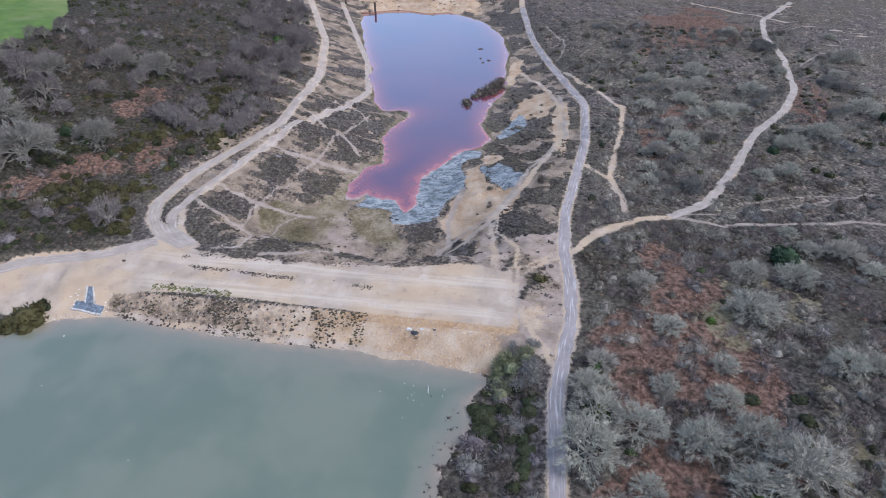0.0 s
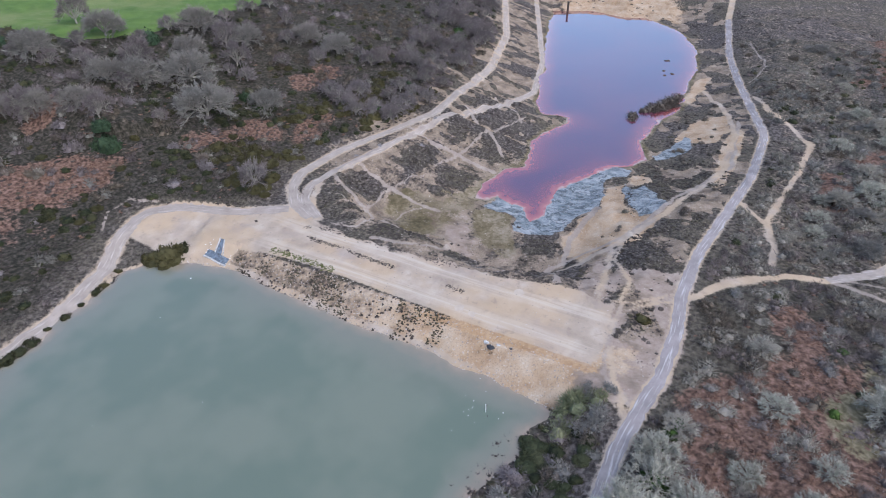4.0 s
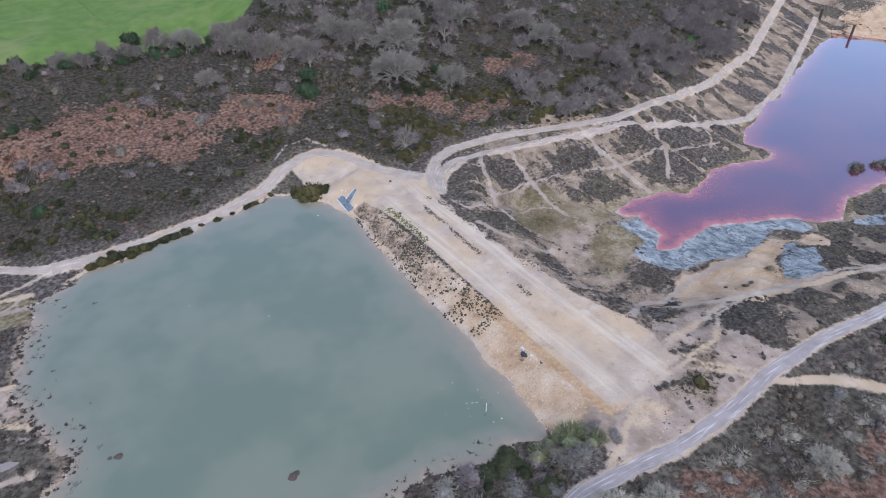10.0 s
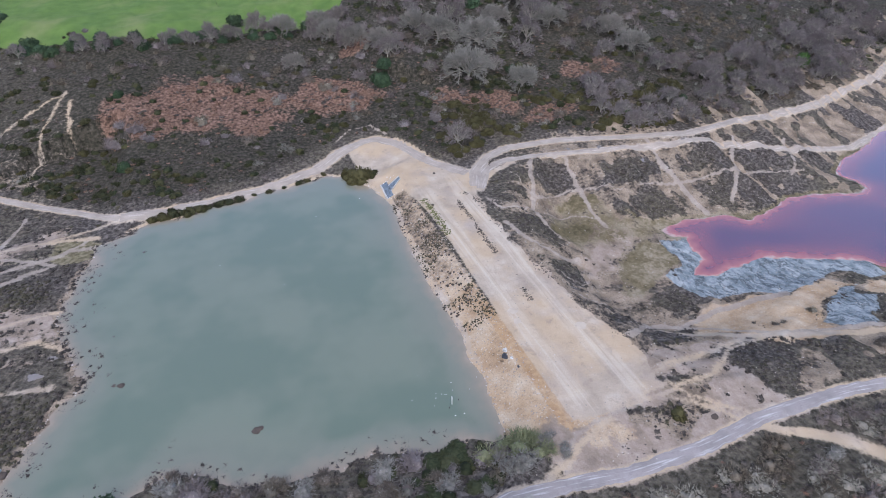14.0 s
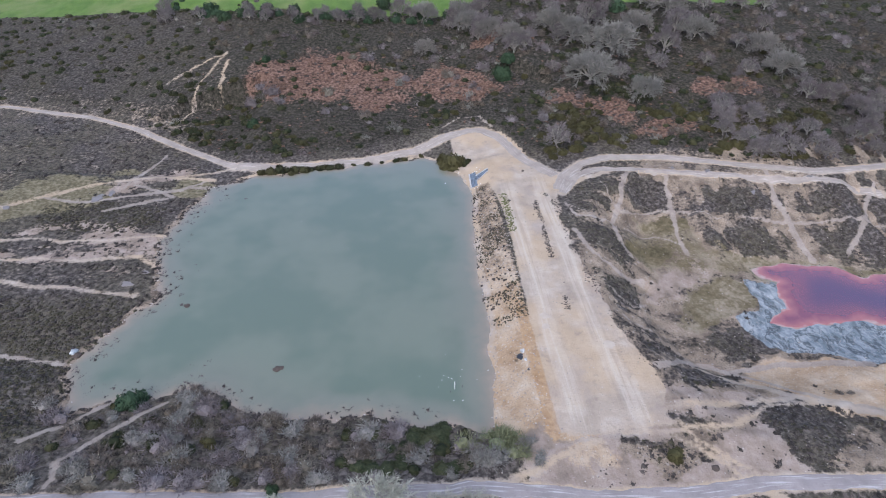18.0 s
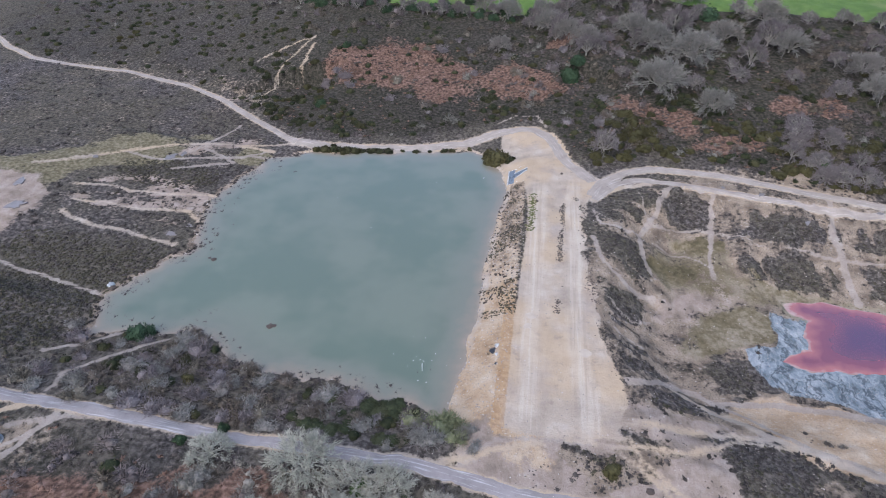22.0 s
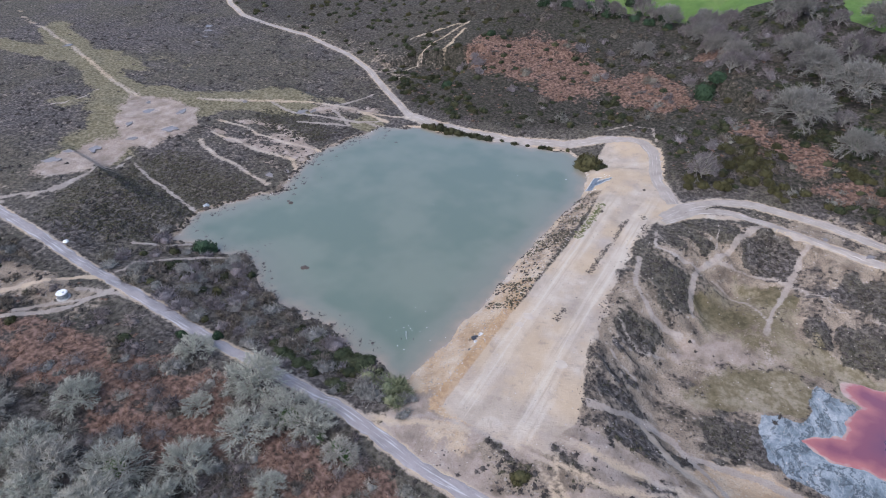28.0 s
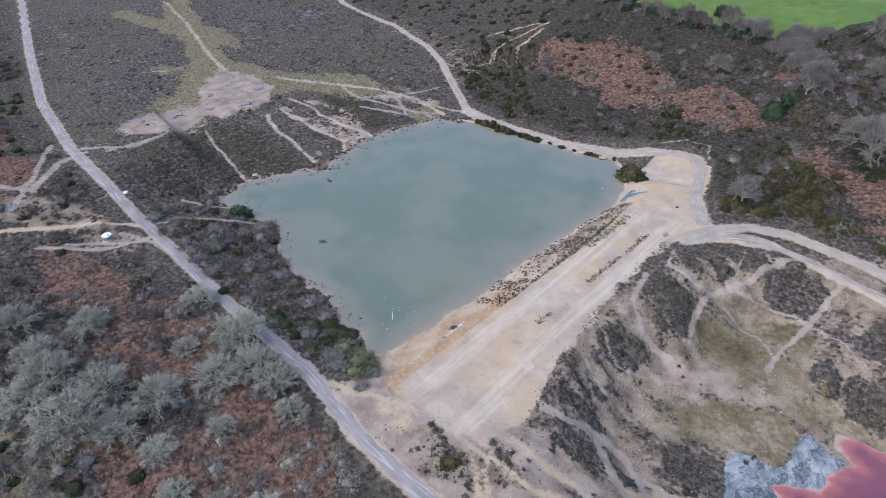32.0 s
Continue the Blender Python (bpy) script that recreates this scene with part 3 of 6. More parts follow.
def grid_mesh(name, xs, ys, z_of, mat, keep=None):
    gx, gy = np.meshgrid(xs, ys)
    x, y = gx.ravel(), gy.ravel()
    z = z_of(x, y)
    nx, ny = len(xs), len(ys)
    i = (np.arange(ny - 1)[:, None] * nx + np.arange(nx - 1)).ravel()
    quads = np.stack([i, i + 1, i + nx + 1, i + nx], 1)
    if keep is not None:
        quads = quads[keep(x, y)[quads].any(1)]
        used = np.unique(quads)
        lut = np.zeros(len(x), np.int64)
        lut[used] = np.arange(len(used))
        quads, x, y, z = lut[quads], x[used], y[used], z[used]
    me = bpy.data.meshes.new(name)
    me.vertices.add(len(x))
    me.vertices.foreach_set("co", np.stack([x, y, z], 1).ravel())
    me.loops.add(quads.size)
    me.loops.foreach_set("vertex_index", quads.ravel().astype(np.int32))
    me.polygons.add(len(quads))
    me.polygons.foreach_set("loop_start", np.arange(0, quads.size, 4, dtype=np.int32))
    me.update(calc_edges=True)
    me.materials.append(mat)
    me.shade_smooth()
    return new(name, me), x, y


def spaced(*parts):
    """Grid lines: (start, end, spacing) stretches."""
    return np.unique(np.round(np.concatenate([np.arange(a, b, d) for a, b, d in parts]), 3))


def patch_mask(x, y, kind):
    best = np.zeros(x.shape)
    for px, py, rx, ry, turn in PATCHES[kind]:
        c, s = math.cos(radians(turn)), math.sin(radians(turn))
        u, v = ((x - px) * c + (y - py) * s) / rx, (-(x - px) * s + (y - py) * c) / ry
        best = np.maximum(best, np.clip(1.0 - 0.5 * (u * u + v * v), 0, 1))
    return np.clip(best + np.where(best > 0, (fractal(x, y, 11, 61, 4) - 0.5) * 1.7, 0), 0, 1)


SILT_FLAT = [(37, 78), (46, 82), (53, 86), (62, 79), (64, 71), (74, 66), (81, 66), (77, 61), (67, 57), (67, 46), (57, 42), (46, 34), (40, 34), (38, 40), (42, 46), (46, 52), (38, 60), (35, 66)]
MUD_FLAT = [(-156, 10), (-164, 23), (-166, 33), (-163, 44), (-175, 56), (-188, 69), (-172, 74), (-155, 75), (-147, 66), (-146, 57), (-146, 47), (-152, 38), (-142, 22), (-149, 14)]


def ring_mask(x, y, ring, soft, rough=15):
    return np.clip(0.5 - (signed(x, y, ring) + rough * (fractal(x, y, 9, 62) - 0.5)) / soft, 0, 1)


HEATH_STAND = [[(-131, -3), (-140, 10), (-144, 33), (-137, 50), (-110, 50), (-96, 46), (-102, 32), (-102, 18), (-106, 7), (-118, -3)]]


def dark_heath(x, y):
    """The two close stands of heather west of the lake."""
    return np.maximum(rings_mask(x, y, HEATH_STAND, 5), smooth(1.15, 0.8, np.hypot((x + 121) / 19, (y - 89) / 8)))


def way_mask(x, y):
    """Broad ways and bare ground, and the narrow footpaths."""
    best, thread = np.zeros(x.shape), np.zeros(x.shape)
    wx, wy = x + 2.4 * (fractal(x, y, 7, 63, 3) - 0.5), y + 2.4 * (fractal(x, y, 7, 65, 3) - 0.5)
    thin = 0.55 + 0.9 * fractal(x, y, 6, 60, 3)
    for half, weight, line in WAYS + [(1.9, 1.0, MAIN)]:
        broad = half > 1.65
        d = line_distance(x, y, line, 8) if broad else line_distance(wx, wy, line, 8) / thin
        here = weight * np.clip(1.0 - 0.5 * d / half, 0, 1)
        if half > 1.25:
            best = np.maximum(best, here)
        else:
            thread = np.maximum(thread, np.minimum(here * 1.14, 0.85))
    crest = crest_depth(x, y)
    return np.maximum(best, np.clip(0.5 + crest / 3.0, 0, 1)), thread


def crest_depth(x, y):
    """How deep inside the bare top of the dam a place lies, in metres."""
    west = np.interp(y, [p[1] for p in CREST_W], [p[0] for p in CREST_W])
    east = np.interp(y, [p[1] for p in CREST_E[::-1]], [p[0] for p in CREST_E[::-1]])
    fray = 4.5 * (fractal(x, y, 5, 112, 3) - 0.5)
    return np.minimum(np.minimum(x - west, east - x + fray), np.minimum(y - 0.5 + fray, 106 - y))


XS = spaced((-3000, -600, 300), (-600, -300, 12), (-300, -130, 1.6), (-130, 120, 0.75), (120, 370, 1.4), (370, 600, 12), (600, 3001, 300))
YS = spaced((-3000, -500, 300), (-500, -150, 12), (-150, -34, 1.5), (-34, 145, 0.75), (145, 275, 1.4), (275, 500, 9), (500, 3001, 300))
ground, GX, GY = grid_mesh("ground", XS, YS, heights, GROUND)
tagged(ground, "heath ground of gravel, heather and mud", "ground", kind="structure")


def paint(me, name, r, g, b):
    at = me.attributes.new(name, "FLOAT_COLOR", "POINT")
    at.data.foreach_set("color", np.stack([r, g, b, np.ones_like(r)], 1).ravel())


shore_green, shore_red = shores(GX, GY)
def uphill_of(x, y):
    return y - along(NORTH_LINE, x)


dam_face = smooth(-16, -11, GX) * smooth(1.5, -1, GX) * smooth(-2, 4, GY) * smooth(116, 108, GY)
shore_bare = np.clip(0.75 - np.abs(shore_green - 0.6) / 3.2, 0, 1) * smooth(-92, -80, GX) * smooth(14, 30, GY)
hollow = smooth(64, 44, shore_red) * smooth(-1, 1, shore_red) * (GX > 12) * (GY > along(MAIN, GX) + 2)
bowl_bare = hollow * np.clip(0.86 - 0.95 * bank_cover(GX, GY, shore_red), 0, 0.9)
apron = smooth(-12, -6, GX) * smooth(58, 40, GX) * smooth(-4, -1, GY - along(MAIN, GX)) * smooth(16, 9, GY) * (1 - 0.8 * rings_mask(GX, GY, STANDS)) * (0.55 + 0.5 * fractal(GX, GY, 6, 113, 3))
rim = 0.75 * smooth(4, 0.5, np.abs(shore_red))
orange_edge = smooth(2.6, 0.6, np.abs(GX + 0.4)) * smooth(48, 30, GY) * smooth(-4, 0, GY)
shallow_bank = 0.7 * smooth(3.5, 0.5, np.abs(shore_green)) * smooth(-86, -94, GX)
eroded = smooth(1.25, 0.8, np.hypot((GX + 120) / 25, (GY - 71) / 17)) * np.clip(0.5 + 3.0 * (fractal(GX * 0.45 + GY * 0.2, GY * 1.2 - GX * 0.25, 7, 67) - 0.47), 0, 1) * smooth(0, 1.5, shore_green)
corner = smooth(-13, -9, GX) * smooth(17, 12, GX) * smooth(98, 103, GY) * smooth(139, 135, GY) * smooth(0, 2, shore_green) * (uphill_of(GX, GY) < 1) * 0.8
open_heath = 0.12 * smooth(34, 14, np.hypot(GX + 113, GY - 172)) + 0.16 * smooth(16, 4, np.abs(uphill_of(GX, GY) - 4)) * smooth(-40, -60, GX) * smooth(-230, -200, GX) + 0.2 * smooth(-80, -100, GX) * (uphill_of(GX, GY) > 0) + (0.33 - 0.33 * dark_heath(GX, GY)) * smooth(-96, -106, GX) * (uphill_of(GX, GY) < 0) + 0.40 * smooth(30, 70, GX) * smooth(2, 8, along(MAIN, GX) - GY)
clay_shore = np.maximum(rings_mask(GX, GY, CLAYS, 2.0, 3.5, 4, 114), 0.8 * smooth(3.0, 1.0, shore_red) * smooth(112, 108, GX) * smooth(60, 52, GY)) * smooth(-2, 0.5, shore_red)
sand_shore = rings_mask(GX, GY, SANDS, 3.0, 5.0, 6, 115)
tongue = 0.8 * rings_mask(GX, GY, TONGUE, 6.0, 9.0, 4, 116)
flat = ring_mask(GX, GY, SILT_FLAT, 5, 7)
silt = np.maximum(0.57 * flat * (1 - 0.6 * tongue), rings_mask(GX, GY, OLIVE_CORE, 3.0, 4.0, 5, 117))
# Mask of the painted shade and dark floor: northern slope, weaker to the south.
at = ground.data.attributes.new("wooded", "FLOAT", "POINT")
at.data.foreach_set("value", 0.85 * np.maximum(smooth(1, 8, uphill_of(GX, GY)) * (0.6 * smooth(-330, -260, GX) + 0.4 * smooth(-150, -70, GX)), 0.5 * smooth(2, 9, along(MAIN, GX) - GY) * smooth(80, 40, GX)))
at = ground.data.attributes.new("rust", "FLOAT", "POINT")
at.data.foreach_set("value", 0.85 * smooth(2.6, 0.3, np.abs(GX + 1.5)) * smooth(56, 30, GY) * smooth(-5, 1, GY))
at = ground.data.attributes.new("crest", "FLOAT", "POINT")
at.data.foreach_set("value", np.maximum(smooth(4.2, 0.3, np.abs(GX - 4.2 - 2 * (fractal(GX, GY, 9, 68) - 0.5))), smooth(4.0, 0.3, np.abs(GX - 14.6 - 2 * smooth(30, 8, GY) - 2 * (fractal(GX, GY, 9, 69) - 0.5)))) * smooth(-4, 6, GY) * smooth(108, 90, GY))
broad_ways, footpaths = way_mask(GX, GY)
at = ground.data.attributes.new("footpath", "FLOAT", "POINT")
at.data.foreach_set("value", footpaths)
paint(ground.data, "ways", np.maximum(np.maximum(broad_ways, corner), shore_bare), patch_mask(GX, GY, "bracken") * (0.35 + 1.2 * fractal(GX, GY * 1.3, 13, 58)), smooth(0, 3, GY - along(FIELD_EDGE, GX)) * smooth(-420, -380, GX) * smooth(260, 210, GX))
paint(ground.data, "stuffs", clay_shore, np.maximum(np.maximum(patch_mask(GX, GY, "sand"), sand_shore), np.maximum(orange_edge * 0.9, dam_face * (0.46 + 0.26 * smooth(62, 34, GY)))), np.maximum(np.maximum(silt, 0.75 * rings_mask(GX, GY, LOW_GREEN)), rim * 0.8))
paint(ground.data, "wet", np.maximum(np.maximum(patch_mask(GX, GY, "pale"), open_heath), np.maximum(bowl_bare, np.maximum(dam_face * 0.66, shallow_bank))), np.maximum(np.maximum(patch_mask(GX, GY, "mud"), ring_mask(GX, GY, MUD_FLAT, 9, 9)), np.maximum(np.maximum(eroded * 0.66, apron), np.maximum(tongue, 0.52 * flat))), np.maximum(patch_mask(GX, GY, "moss"), 0.72 * rings_mask(GX, GY, WETLAND, 6.0, 12.0, 12, 118)))


def water_sheet(name, ring_index, z, step_size, box, mat, scale, label):
    xs, ys = np.arange(box[0], box[1], step_size), np.arange(box[2], box[3], step_size)
    ob, x, y = grid_mesh(name, xs, ys, lambda a, b: np.full(a.shape, z), mat, lambda a, b: shores(a, b)[ring_index] < 1.5)
    at = ob.data.attributes.new("shore", "FLOAT", "POINT")
    at.data.foreach_set("value", np.clip(-shores(x, y)[ring_index] / scale, 0, 1))
    return tagged(ob, label, "water", kind="structure")


water_sheet("green_lake_water", 0, 0.0, 1.0, (-112, -2, -4, 132), GREEN_WATER, 14.0, "still milky green water of the dammed lake")
water_sheet("red_lake_water", 1, RED_Z, 1.2, (56, 366, 6, 140), RED_WATER, 16.0, "still red mineral water with pale edges")


# ---- plants: models ----
rng = np.random.default_rng(7)


def leaf_material(name, dark, light, tip, size=0.5, islands=False, rough=0.85):
    """Twigs and leaves: a tone of its own for each plant, mottled within it."""
    m, t, bsdf = material(name)
    p = where(t)
    geo = node(t, "NewGeometry").outputs["Random Per Island"]
    own = geo if islands else node(t, "ObjectInfo").outputs["Random"]
    n = noise_of(t, p, size, 3)
    col = ramp(t, n, (0.3, dark), (0.7, light))
    col = mix(t, maths(t, "MULTIPLY", step(t, own, 0.35, 1.0), 0.7), col, tip)
    patchy = noise_of(t, p, 17, 3)
    v = node(t, "HueSaturation", [("Color", col), ("Value", maths(t, "ADD", maths(t, "MULTIPLY", patchy, 0.9), 0.55))])
    t.links.new(v.outputs["Color"], bsdf.inputs["Base Color"])
    bsdf.inputs["Roughness"].default_value = rough
    bsdf.inputs["Specular IOR Level"].default_value = 0.15
    return m


BARK = leaf_material("grey_lichen_bark", (0.19, 0.185, 0.16), (0.33, 0.325, 0.285), (0.25, 0.235, 0.205))
TWIGS = leaf_material("pale_lichen_twigs", (0.225, 0.225, 0.185), (0.40, 0.40, 0.335), (0.30, 0.275, 0.235))
TWIGS_DULL = leaf_material("dull_lichen_twigs", (0.12, 0.116, 0.107), (0.235, 0.228, 0.21), (0.175, 0.16, 0.147))
TWIGS_PURPLE = leaf_material("purple_grey_twigs", (0.095, 0.083, 0.085), (0.195, 0.176, 0.18), (0.145, 0.124, 0.124))
TWIGS_OLIVE = leaf_material("olive_twigs", (0.10, 0.112, 0.06), (0.20, 0.215, 0.125), (0.17, 0.17, 0.10))
SCRUB_TWIGS = leaf_material("brown_grey_scrub", (0.062, 0.052, 0.044), (0.145, 0.125, 0.105), (0.12, 0.11, 0.085))
GORSE = leaf_material("gorse_green", (0.012, 0.015, 0.008), (0.036, 0.038, 0.017), (0.058, 0.052, 0.022))
THICKET_BEIGE = leaf_material("beige_thicket", (0.12, 0.112, 0.092), (0.25, 0.234, 0.198), (0.285, 0.265, 0.228), 1.0, True)
THICKET_PURPLE = leaf_material("purple_thicket", (0.075, 0.062, 0.056), (0.165, 0.142, 0.132), (0.19, 0.158, 0.145), 1.0, True)
BRAMBLE = leaf_material("bramble_green", (0.017, 0.023, 0.011), (0.046, 0.054, 0.027), (0.065, 0.068, 0.036))
CLOSE_SCRUB = leaf_material("close_scrub", (0.042, 0.034, 0.026), (0.11, 0.092, 0.072), (0.145, 0.125, 0.098), 1.2, True)
CLOSE_PURPLE = leaf_material("close_purple_scrub", (0.05, 0.042, 0.040), (0.125, 0.108, 0.105), (0.155, 0.13, 0.124), 1.2, True)
CLOSE_GREY = leaf_material("close_lichen_scrub", (0.075, 0.073, 0.064), (0.165, 0.16, 0.14), (0.20, 0.188, 0.165), 1.2, True)
CLOSE_GORSE = leaf_material("close_gorse", (0.010, 0.014, 0.007), (0.033, 0.038, 0.018), (0.058, 0.056, 0.027), 1.2, True)
IVY = leaf_material("ivy_green", (0.014, 0.034, 0.010), (0.05, 0.095, 0.022), (0.08, 0.125, 0.03))
HOLLY = leaf_material("dark_evergreen", (0.013, 0.025, 0.013), (0.038, 0.06, 0.03), (0.035, 0.062, 0.036))
HEATHER = leaf_material("winter_heather", (0.020, 0.017, 0.0145), (0.056, 0.048, 0.042), (0.100, 0.085, 0.076), 0.8, True)
HEATH_GREEN = leaf_material("green_brown_heath", (0.026, 0.025, 0.016), (0.06, 0.054, 0.036), (0.08, 0.07, 0.042), 0.8, True)
BRACKEN = leaf_material("dead_bracken", (0.07, 0.041, 0.029), (0.15, 0.09, 0.065), (0.195, 0.13, 0.10), 0.6, True)
GRASS_TUFT = leaf_material("olive_grass", (0.05, 0.06, 0.02), (0.12, 0.125, 0.045), (0.16, 0.15, 0.07), 0.6, True)
STONE = leaf_material("weathered_stone", (0.16, 0.14, 0.12), (0.34, 0.30, 0.265), (0.45, 0.41, 0.37), 0.3, True)
DARK_STONE = leaf_material("wet_dark_stone", (0.022, 0.019, 0.017), (0.055, 0.046, 0.040), (0.085, 0.068, 0.058), 0.3, True)


class Shape:
    """Vertices and triangles in the making."""

    def __init__(self):
        self.v, self.f = [], []

    def cone(self, a, b, r, tip=0.0, sides=3):
        """A tapered stick from a to b."""
        a, b = np.asarray(a, float), np.asarray(b, float)
        d = b - a
        d = d / (np.linalg.norm(d) + 1e-9)
        u = np.cross(d, (0.3, 0.5, 0.81))
        u = u / (np.linalg.norm(u) + 1e-9)
        w = np.cross(d, u)
        n = len(self.v)
        ring = [math.tau * k / sides for k in range(sides)]
        self.v += [a + r * (math.cos(g) * u + math.sin(g) * w) for g in ring]
        if tip:
            self.v += [b + tip * (math.cos(g) * u + math.sin(g) * w) for g in ring]
            for k in range(sides):
                j = (k + 1) % sides
                self.f += [(n + k, n + j, n + sides + j), (n + k, n + sides + j, n + sides + k)]
        else:
            self.v.append(b)
            self.f += [(n + k, n + (k + 1) % sides, n + sides) for k in range(sides)]

    def leaf(self, at, way, size, r):
        """A small bent leaf clump of two triangles."""
        side = np.cross(way, r.normal(size=3))
        side = side / (np.linalg.norm(side) + 1e-9) * size * 0.45
        n = len(self.v)
        self.v += [at - side, at + side, at + way * size, at + way * size * 0.5 + np.array([0, 0, 0.25 * size])]
        self.f += [(n, n + 1, n + 3), (n + 1, n + 2, n + 3)]

    def sprig(self, a, b, r, way):
        """A fine twig, one sliver."""
        side = np.cross(b - a, way)
        side = side / (np.linalg.norm(side) + 1e-9) * r
        n = len(self.v)
        self.v += [a - side, a + side, b]
        self.f.append((n, n + 1, n + 2))

    def dome(self, radius, tall, r, rows=4, around=9, rough=0.3, base=0.0, at=(0, 0)):
        """A lumpy mound."""
        n = len(self.v)
        for k in range(rows):
            g = math.pi / 2 * k / rows
            for j in range(around):
                q = radius * math.cos(g) * (1 + rough * r.uniform(-1, 1))
                h = math.tau * (j + 0.5 * (k % 2)) / around
                self.v.append(np.array([at[0] + q * math.cos(h), at[1] + q * math.sin(h), base + tall * math.sin(g) * (1 + rough * r.uniform(-0.6, 0.6))]))
        self.v.append(np.array([at[0], at[1], base + tall]))
        for k in range(rows - 1):
            for j in range(around):
                a, b = n + k * around + j, n + k * around + (j + 1) % around
                self.f += [(a, b, b + around), (a, b + around, a + around)]
        k = n + (rows - 1) * around
        self.f += [(k + j, k + (j + 1) % around, n + rows * around) for j in range(around)]

    def mesh(self, name, mat):
        me = bpy.data.meshes.new(name)
        me.from_pydata([tuple(v) for v in self.v], [], self.f)
        me.materials.append(mat)
        return me

    def arrays(self):
        return np.array(self.v, float), np.array(self.f, np.int64)


def unit(v):
    return v / (np.linalg.norm(v) + 1e-9)


def bare_tree_shapes(seed, tall=1.0, spread=1.0, limbs=10, branches=7, twigs=8, sprigs=4, lift=0.14, fine=1.0, heart_at=0.2, low=0.12):
    """Trunk with limbs, and the crown of twigs, of a winter tree about two metres across, to be scaled."""
    r = np.random.default_rng(seed)
    trunk, crown = Shape(), Shape()
    fork = np.array([r.uniform(-0.05, 0.05), r.uniform(-0.05, 0.05), lift * tall])
    trunk.cone((0, 0, -0.12), fork, 0.05, 0.04, 6)
    heart = np.array([0, 0, heart_at * tall])
    size = np.array([spread, spread, tall * 0.8])
    for i in range(limbs):
        turn = math.tau * (i + r.uniform(-0.3, 0.3)) / limbs
        rise = math.asin(r.uniform(low, 1.0))
        way = np.array([math.cos(turn) * math.cos(rise), math.sin(turn) * math.cos(rise), math.sin(rise)])
        end = heart + way * size * r.uniform(0.7, 0.85)
        bend = fork * 0.5 + end * 0.5 + r.normal(size=3) * 0.05
        trunk.cone(fork, bend, 0.030, 0.02, 4)
        trunk.cone(bend, end, 0.02, 0.008, 4)
        for j in range(branches):
            s = 0.3 + 0.7 * (j + r.uniform(0, 1)) / branches
            root = fork + (bend - fork) * (2 * s) if s < 0.5 else bend + (end - bend) * (2 * s - 1)
            way2 = unit(way + r.normal(size=3) * 0.5)
            way2[2] = max(way2[2], -0.12)
            tip = heart + way2 * size * r.uniform(0.72, 0.95)
            trunk.cone(root, tip, 0.012, 0.005, 3)
            for k in range(twigs):
                q = r.uniform(0.25, 1.0)
                a = root + (tip - root) * q
                w = unit(unit(a - heart) + unit(tip - root) * 0.5 + r.normal(size=3) * 0.5)
                b = a + w * r.uniform(0.14, 0.30)
                crown.sprig(a, b, 0.0112 * fine, r.normal(size=3))
                for _ in range(sprigs):
                    c = a + (b - a) * r.uniform(0.2, 0.9)
                    crown.sprig(c, c + unit(w + r.normal(size=3) * 0.7) * r.uniform(0.1, 0.19), 0.0112 * fine, r.normal(size=3))
    return trunk, crown


def shrub_shape(seed, slivers=420, flat=0.8, width=0.02, lumps=3, core=0.55, rows=3):
    """A twiggy winter bush one metre in radius: a close heart of stems and a haze of fine twigs."""
    r = np.random.default_rng(seed)
    sh = Shape()
    mounds = [(0.0, 0.0, 0.8, flat)]
    for i in range(lumps):
        g, q = r.uniform(0, math.tau), r.uniform(0.3, 0.55)
        mounds.append((q * math.cos(g), q * math.sin(g), r.uniform(0.35, 0.5), r.uniform(0.5, 0.9) * flat))
    for x, y, rad, tall in mounds:
        sh.dome(rad * core, tall * core, r, rows, 7, 0.3, -0.08, (x, y))
    for i in range(slivers):
        x, y, rad, tall = mounds[r.integers(len(mounds))]
        g, e = r.uniform(0, math.tau), math.asin(r.uniform(0.0, 1))
        w = np.array([math.cos(g) * math.cos(e), math.sin(g) * math.cos(e), math.sin(e)])
        a = np.array([x, y, -0.05]) + w * np.array([rad, rad, tall]) * r.uniform(0.5, 0.85)
        sh.sprig(a, a + unit(w + r.normal(size=3) * 0.45) * r.uniform(0.18, 0.4), width * r.uniform(0.6, 1.4), r.normal(size=3))
    return sh


def leafy_shape(seed, leaves=340, flat=0.8, size=0.16, lumps=5):
    """A dense leafy bush one metre in radius: dark lumps clothed in small sprays."""
    r = np.random.default_rng(seed)
    sh = Shape()
    spots = [(0.0, 0.0, 0.72, 0.85 * flat)]
    for i in range(lumps):
        g, q = r.uniform(0, math.tau), r.uniform(0.35, 0.62)
        spots.append((q * math.cos(g), q * math.sin(g), r.uniform(0.3, 0.46), r.uniform(0.45, 0.75) * flat))
    for x, y, rad, tall in spots:
        sh.dome(rad * 0.85, tall * 0.85, r, 3, 8, 0.2, -0.06, (x, y))
    for i in range(leaves):
        x, y, rad, tall = spots[r.integers(len(spots))]
        g, e = r.uniform(0, math.tau), math.asin(r.uniform(0.02, 1))
        w = np.array([math.cos(g) * math.cos(e), math.sin(g) * math.cos(e), math.sin(e)])
        at = np.array([x, y, -0.03]) + w * np.array([rad, rad, tall]) * r.uniform(0.7, 1.02)
        sh.leaf(at, unit(w + r.normal(size=3) * 0.5), size * r.uniform(0.6, 1.3), r)
    return sh


